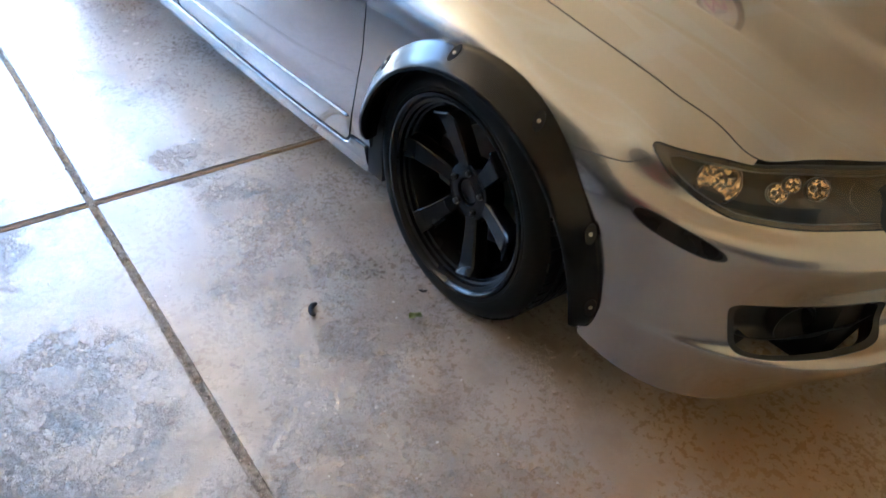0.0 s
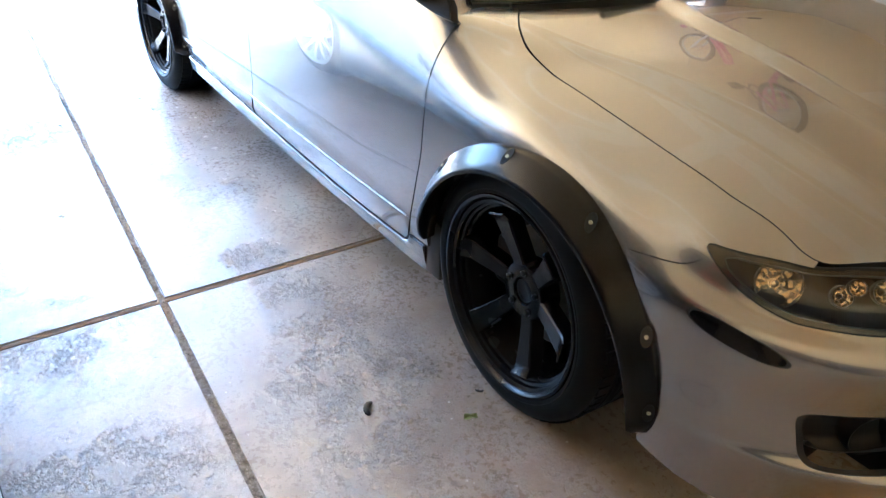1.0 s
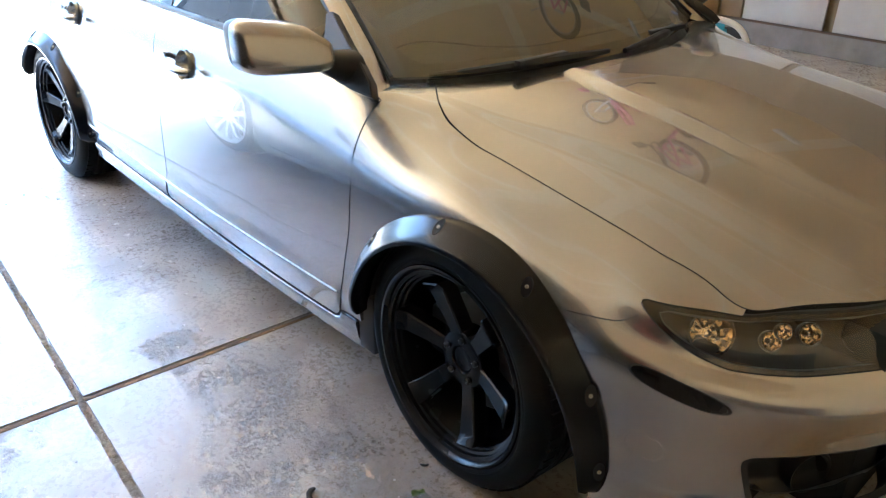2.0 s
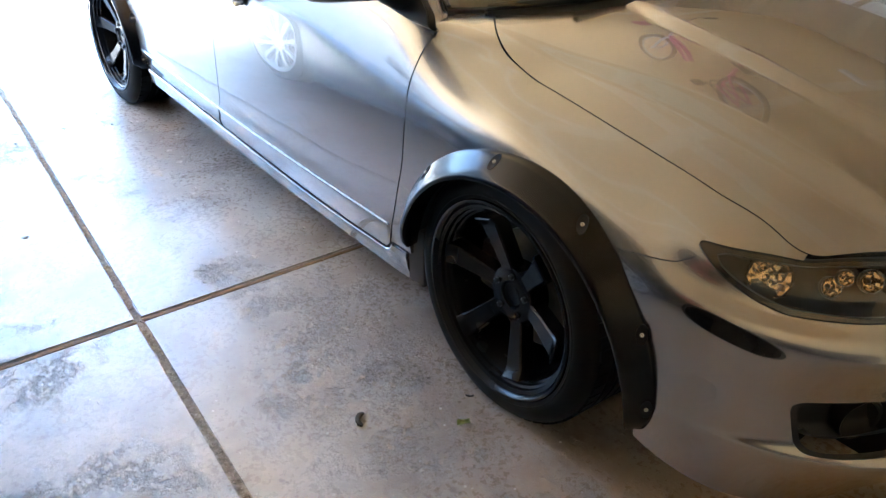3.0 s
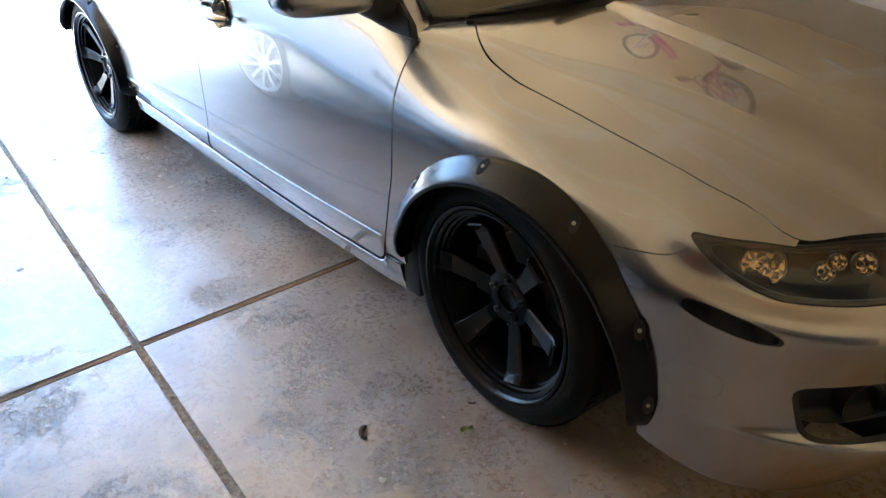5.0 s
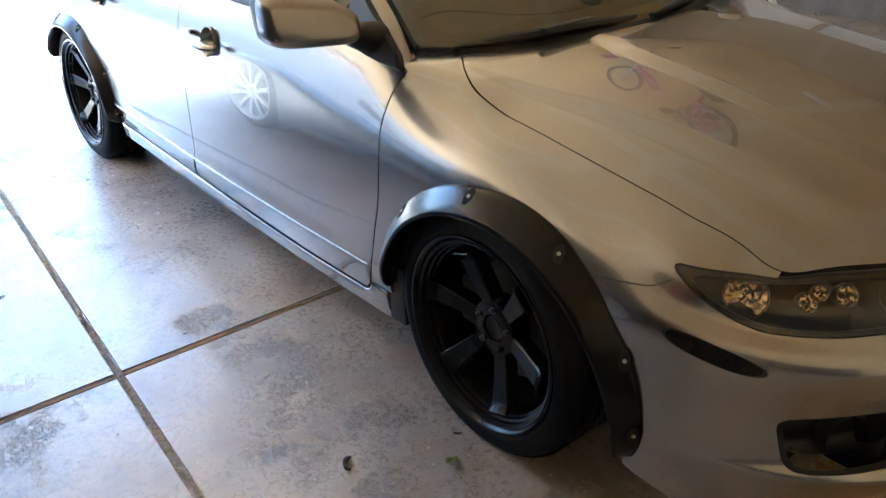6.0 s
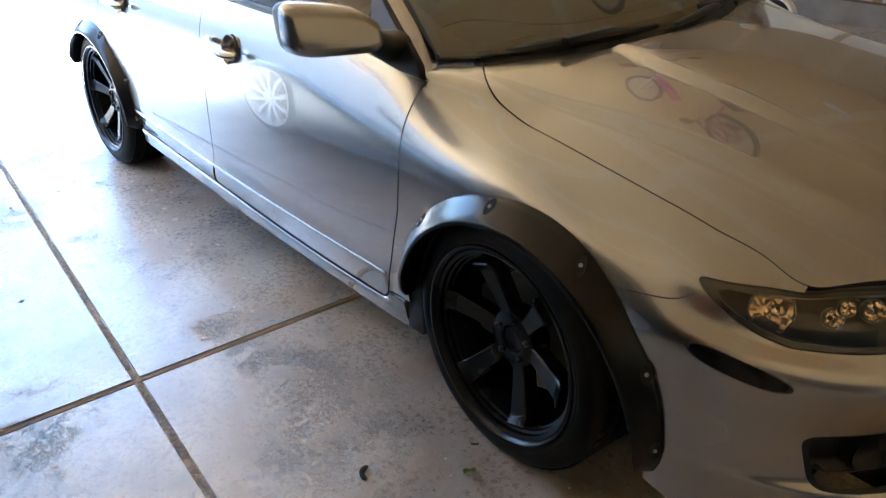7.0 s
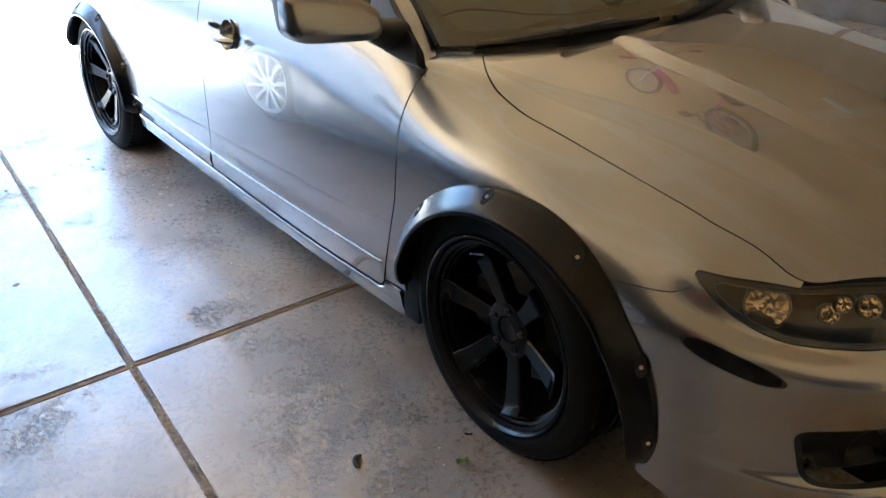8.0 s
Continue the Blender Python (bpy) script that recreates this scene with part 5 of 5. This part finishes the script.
# Unseen dark strip, added so the doors mirror less sunlit ground.
bm = bmesh.new()
box(bm, -13.3, -34, -.12, -6.4, 26, -.05)
setting("road", bm, DIM_GROUND, "unseen dark ground added beyond the driveway to dim reflections")
# Unseen wall, added to block sky in the paint's reflections.
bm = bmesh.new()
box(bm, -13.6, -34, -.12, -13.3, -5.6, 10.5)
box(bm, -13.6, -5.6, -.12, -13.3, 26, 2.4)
setting("wall_across", bm, BLOCKER_TONE, "unseen dark wall added to keep sky out of the door reflections")
KH = .18
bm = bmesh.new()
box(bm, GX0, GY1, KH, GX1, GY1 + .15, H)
setting("wall_far", bm, DIM_DRYWALL, "drywall side wall in a darkened tone")
bm = bmesh.new()
box(bm, GX0, GY1 - .10, 0, GX1, GY1 + .15, KH, .008)
setting("kerb_far", bm, KERB_MAT, "grey concrete stem wall along the garage side")
bm = bmesh.new()
box(bm, GX0, GY0 - .15, 0, GX1, GY0, H)
setting("wall_near", bm, DRYWALL, "bare drywall side wall in a darkened tone")
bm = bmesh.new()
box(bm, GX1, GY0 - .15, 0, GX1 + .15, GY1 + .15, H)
setting("wall_end", bm, LIGHT_DRYWALL, "tan drywall end wall in the lightened tone")
# Unseen dark sheet, added so bumper and headlight mirror something dim.
bm = bmesh.new()
box(bm, GX1 - .02, GY0, 0, GX1 - .002, .55, 1.05)
setting("wall_end_dado", bm, DARK_BROWN, "unseen dark sheet added at the end wall's foot to darken reflections")
# door wall with one wide opening and one closed single door
O0, O1, OH = -4.1, 2.9, 2.66
bm = bmesh.new()
box(bm, GX0 - .15, GY0 - .15, 0, GX0, O0, H)
box(bm, GX0 - .15, O1, 0, GX0, 3.3, H)
box(bm, GX0 - .15, 5.75, 0, GX0, GY1 + .15, H)
box(bm, GX0 - .15, O0, OH, GX0, O1, H)
box(bm, GX0 - .15, 3.3, OH, GX0, 5.75, H)
setting("wall_door", bm, DRYWALL, "drywall wall round the open garage door")
bm = bmesh.new()
for k in range(4):
    box(bm, GX0 - .09, 3.3, .01 + k * .622, GX0 - .05, 5.75, .622 + k * .622, .008)
setting("door_1", bm, WHITE_PANEL, "closed white sectional garage door")
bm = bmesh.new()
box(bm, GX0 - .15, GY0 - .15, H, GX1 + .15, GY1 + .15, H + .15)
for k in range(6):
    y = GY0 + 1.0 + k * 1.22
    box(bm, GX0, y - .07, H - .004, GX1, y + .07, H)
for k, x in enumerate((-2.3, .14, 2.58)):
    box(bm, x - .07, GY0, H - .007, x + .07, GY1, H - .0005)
ce = setting("ceiling", bm, LIGHT_DRYWALL, "tan drywall ceiling in a lightened tone with pale taped joints")
ce.data.materials.append(MUD)
for p in ce.data.polygons:
    if p.center.z < H + .001 and abs(p.normal.z) > .5 and p.center.z < H - .002:
        p.material_index = 1
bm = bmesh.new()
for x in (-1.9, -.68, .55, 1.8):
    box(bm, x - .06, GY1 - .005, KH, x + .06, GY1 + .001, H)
setting("trim", bm, DIM_TAPE, "taped drywall joints on the side wall, darkened with it")


# ---- things in the garage ----
PINK = varied("pink_bike_paint", (0.62, 0.05, 0.22), (0.70, 0.08, 0.27), 20, 0.3, 0.05, coat=0.5)
WHITE_PLASTIC = varied("white_plastic", (0.72, 0.71, 0.68), (0.80, 0.79, 0.77), 8, 0.4, 0.05)
TEAL = varied("teal_cloth", (0.01, 0.20, 0.27), (0.02, 0.28, 0.36), 20, 0.8, 0.05, bump_scale=200)
SATIN_CLOTH = varied("black_cloth", (0.012, 0.012, 0.013), (0.025, 0.025, 0.026), 30, 0.8, 0.06, bump_scale=300)
TEAL_BIN = varied("dark_teal_plastic", (0.01, 0.09, 0.085), (0.015, 0.12, 0.11), 6, 0.45, 0.06)
BROWN_CARD = varied("brown_cardboard", (0.34, 0.22, 0.12), (0.40, 0.27, 0.15), 10, 0.85, 0.05)


def build_bike(m, r, base):
    """A child's bicycle hung upside down; local x towards its front, wheels up."""
    b = thing("child_bicycle", m, "pink child's bicycle hung upside down from the ceiling", "bicycle")
    for x in (-base / 2, base / 2):
        bm = bmesh.new()
        ring = [(x + r * math.cos(a), 0, r * math.sin(a)) for a in np.linspace(0, 2 * math.pi, 41)]
        tube(bm, ring, .021, 8, False)
        w = part("tyre", bm, RUBBER, b)
        bm = bmesh.new()
        tube(bm, [(x + (r - .028) * math.cos(a), 0, (r - .028) * math.sin(a)) for a in np.linspace(0, 2 * math.pi, 41)], .010, 6, False)
        for k in range(16):
            a = 2 * math.pi * k / 16
            tube(bm, [(x + .02 * math.cos(a), 0, .02 * math.sin(a)), (x + (r - .03) * math.cos(a), 0, (r - .03) * math.sin(a))], .0014, 4, False)
        tube(bm, [(x, -.05, 0), (x, .05, 0)], .016, 10)
        part("wheel", bm, STEEL, b)
    f, q = base / 2, -base / 2
    bm = bmesh.new()
    tube(bm, [(f - .10, 0, -.30), (f - .40, 0, -.12), (f - .46, 0, -.04)], .019, 10)
    tube(bm, [(f - .11, 0, -.25), (f - .42, 0, .0)], .017, 10)
    tube(bm, [(q + .22, 0, .02), (q + .16, 0, -.30)], .016, 10)
    for y in (-.055, .055):
        tube(bm, [(q, y, 0), (q + .24, y * .5, .01)], .010, 8)
        tube(bm, [(q, y, 0), (q + .18, y * .4, -.20)], .009, 8)
    part("frame", bm, PINK, b)
    bm = bmesh.new()
    for y in (-.05, .05):
        tube(bm, [(f, y, 0), (f - .07, y, -.20), (f - .085, y * .4, -.27)], .012, 8)
    tube(bm, [(f - .085, 0, -.25), (f - .115, 0, -.40)], .015, 8)
    part("fork", bm, WHITE_PLASTIC, b)
    bm = bmesh.new()
    tube(bm, [(f - .16, -.27, -.52), (f - .12, -.16, -.54), (f - .10, -.05, -.42), (f - .10, .05, -.42), (f - .12, .16, -.54), (f - .16, .27, -.52)], .011, 8)
    part("handlebar", bm, CHROME, b)
    for s in (-1, 1):
        bm = bmesh.new()
        tube(bm, [(f - .145, s * .20, -.532), (f - .16, s * .29, -.519)], .017, 8)
        part("grip", bm, TRIM_BLACK if s < 0 else PINK, b)
    bm = bmesh.new()
    tube(bm, [(q + .04, 0, -.36), (q + .13, 0, -.375), (q + .26, 0, -.36)], [.055, .06, .02], 12, True, .35)
    part("saddle", bm, TRIM_BLACK, b)
    bm = bmesh.new()
    ring = [(q + .24 + .055 * math.cos(a), .035, .01 + .055 * math.sin(a)) for a in np.linspace(0, 2 * math.pi, 25)]
    tube(bm, ring, .006, 6, False)
    for s in (-1, 1):
        tube(bm, [(q + .24, s * .05, .01), (q + .24 + s * .09, s * .06, .05 * s)], .007, 6)
        box(bm, q + .20 + s * .09, s * .11 - .04, .05 * s - .01, q + .28 + s * .09, s * .11 + .04, .05 * s + .01, .004)
    part("crank", bm, TRIM_BLACK, b)
    bm = bmesh.new()
    for x in (q, f):
        tube(bm, [(x, 0, r - .01), (x + .03, 0, r + .03), (x + .02, 0, r + .08), (x, 0, HANG)], .006, 6)
    part("hook", bm, STEEL, b, "bent steel hook")
    return b


HANG = H - 2.33
build_bike(pose(-.92, 1.50, 2.33, 0, 0, 161), .235, 1.02)

fx = thing("ceiling_light", pose(-.57, 3.60, H, 0, 0, -20), "white batten ceiling light, switched off", "ceiling light")
bm = bmesh.new()
box(bm, -.14, -.05, -.035, .14, .05, 0, .006)
part("base", bm, WHITE_PLASTIC, fx)
bm = bmesh.new()
tube(bm, [(-.13, 0, -.048), (.13, 0, -.048)], .019, 14)
part("tube_lamp", bm, WHITE_PANEL, fx)
# resin chair with a towel on its seat, by the far wall
ch = thing("resin_chair", pose(-1.337, 2.387, 0, 0, 0, 27), "white resin chair with a rounded arm by the far wall", "chair")
arm = [(.30, -.26, .0), (.30, -.26, .40), (.285, -.26, .50), (.22, -.26, .575), (.10, -.26, .605), (-.10, -.26, .60), (-.22, -.26, .58), (-.26, -.25, .62)]
bm = bmesh.new()
tube(bm, [tuple(p) for p in catmull(arm, np.linspace(0, 7, 48))], .018, 12)
part("arm", bm, WHITE_PLASTIC, ch)
for x, y in ((-.24, -.24), (-.24, .24), (.26, .24)):
    bm = bmesh.new()
    tube(bm, [(x, y, 0), (x * .92, y * .94, .40)], [.022, .028], 10)
    part("leg", bm, WHITE_PLASTIC, ch)
bm = bmesh.new()
box(bm, -.26, -.25, .385, .28, .25, .415, .012)
part("seat", bm, WHITE_PLASTIC, ch)
tw = thing("towel", ch.matrix_world @ pose(0.02, .02, .415), "folded teal towel on a chair", "towel")
bm = bmesh.new()
for k, (a, b) in enumerate(((.17, .0), (.155, .035), (.14, .07))):
    box(bm, -a, -.14, b, a, .15, b + .034, .014)
part("cloth", bm, TEAL, tw)
bg = thing("duffel_bag", ch.matrix_world @ pose(.10, .36, 0), "black cloth bag beside a chair", "bag")
bm = bmesh.new()
tube(bm, [(-.20, 0, .24), (-.16, 0, .24), (.16, 0, .24), (.20, 0, .24)], [.10, .22, .22, .10], 20)
part("body", bm, SATIN_CLOTH, bg)

tb = thing("storage_bin", pose(-2.78, 4.42, 0, 0, 0, -3.44), "dark green plastic bin by the wall", "bin")
bm = bmesh.new()
box(bm, -.30, -.16, 0, .12, .16, .62, .03)
part("body", bm, TEAL_BIN, tb)
bm = bmesh.new()
box(bm, -.32, -.18, .62, .14, .18, .67, .015)
part("lid", bm, TEAL_BIN, tb)
cs = thing("cream_box", pose(-2.80, 4.02, 0, 0, 0, -3.44), "tall cream painted box standing by the wall", "box")
bm = bmesh.new()
box(bm, -.30, -.08, 0, .235, .08, 1.05, .008)
part("carton", bm, MUD, cs)

# flat panels standing on the stem wall
for name, x0, x1, mat, lab in (("cardboard_sheet", -2.9, -1.93, BROWN_CARD, "brown cardboard sheet leaning on the wall"),
                               ("cardboard_sheet", -1.90, -1.70, BROWN_CARD, "narrow brown cardboard sheet leaning on the wall"),
                               ("white_panel", -1.68, -.965, WHITE_PANEL, "white painted panel leaning on the wall"),
                               ("pale_panel", -.88, .5, WHITE_PANEL, "pale painted panel leaning on the wall")):
    bm = bmesh.new()
    box(bm, x0, -.012, 0, x1, .012, 1.5, .004)
    pn = part(name, bm, mat)
    pn.matrix_world = G @ pose(0, GY1 - .06, KH + .0, -1.2, 0, 0)
    tagged(pn, lab, "panel")
bm = bmesh.new()
box(bm, GX0, GY1 - .108, KH, GX1, GY1 - .092, KH + .018, .003)
setting("trim_foot", bm, DARK_BROWN, "thin brown strip along the stem wall")

# scraps on the floor
SCRAP_DARK = varied("dark_scrap", (0.02, 0.019, 0.018), (0.05, 0.045, 0.04), 60, 0.8, 0.05)
LEAF = varied("green_leaf", (0.16, 0.22, 0.05), (0.42, 0.46, 0.22), 60, 0.5, 0.05)


def bent_scrap(x, y, turn, size, label):
    """A curled strip of torn rubber with a thick end."""
    bm = bmesh.new()
    pts = [(-1.6, .9, .30), (-1.1, .35, .45), (-.4, .0, .55), (.5, -.15, .50), (1.3, .15, .42), (1.9, .75, .35)]
    rad = [.30, .52, .60, .48, .55, .34]
    q = np.linspace(0, 5, 22)
    path = catmull(pts, q)
    tube(bm, [tuple(p * size) for p in path], [float(r) * size * (1 + .22 * noise.noise(Vector((k * .9, turn, 3)))) for k, r in enumerate(np.interp(q, range(6), rad))], 9, True, .8)
    bm.transform(Matrix.Rotation(radians(turn), 4, "Z"))
    low = min(v.co.z for v in bm.verts)
    for v in bm.verts:
        v.co.z -= low
    ob = part("rubber_scrap", bm, SCRAP_DARK)
    ob.location = (x, y, 0)
    return tagged(ob, label, "scrap")


bent_scrap(-.145, -1.194, -35, .0125, "curled dark rubber scrap on the concrete floor")
bent_scrap(-.039, -.923, 50, .0058, "small curled rubber scrap on the concrete floor")
rnd = random.Random(5)
bm = bmesh.new()
for k in range(330):
    if k < 150:
        x, y = rnd.uniform(-2.6, -.9), rnd.gauss(-1.02, .12)
    else:
        x, y = rnd.uniform(-2.6, .6), rnd.uniform(-1.9, -.85)
    r = rnd.uniform(.0014, .0045) if rnd.random() < .86 else rnd.uniform(.006, .013)
    if k >= 150 and x > -1.2:
        r = min(r, .004)
    vs_ = [bm.verts.new((x + r * a * rnd.uniform(.6, 1.6), y + r * b * rnd.uniform(.6, 1.4), max(0.0002, r * .16 + r * c * .24))) for a, b, c in
           ((1, 0, 0), (-1, 0, 0), (0, 1, 0), (0, -1, 0), (0, 0, 1), (0, 0, -1))]
    for i, j, q in ((0, 2, 4), (2, 1, 4), (1, 3, 4), (3, 0, 4), (2, 0, 5), (1, 2, 5), (3, 1, 5), (0, 3, 5)):
        bm.faces.new((vs_[i], vs_[j], vs_[q]))
CHIP = varied("pale_chips", (0.38, 0.35, 0.31), (0.78, 0.75, 0.70), 90, 0.85, 0.05)
tagged(part("floor_chips", bm, CHIP, None, "", False), "loose pale concrete chips and grit on the floor", "grit", "", "stuff")
bm = bmesh.new()
rows = []
for k in range(9):
    t = k / 8
    w = .011 * math.sin(math.pi * (.08 + .84 * t))**.7
    rows.append([bm.verts.new(((t - .5) * .034, u * w, .003 + .006 * u * u + .004 * math.sin(5 * t + u * 1.5) + .002 * noise.noise(Vector((k, u * 3, 0))))) for u in np.linspace(-1, 1, 6)])
for a, b in zip(rows, rows[1:]):
    for i in range(5):
        bm.faces.new((a[i], b[i], b[i + 1], a[i + 1]))
bmesh.ops.solidify(bm, geom=list(bm.faces), thickness=.0006)
low = min(v.co.z for v in bm.verts)
for v in bm.verts:
    v.co.z -= low
leaf = part("leaf_piece", bm, LEAF)
leaf.matrix_world = pose(.027, -.998, 0, 0, 0, 70)
tagged(leaf, "torn green leaf curled up on the concrete floor", "leaf")
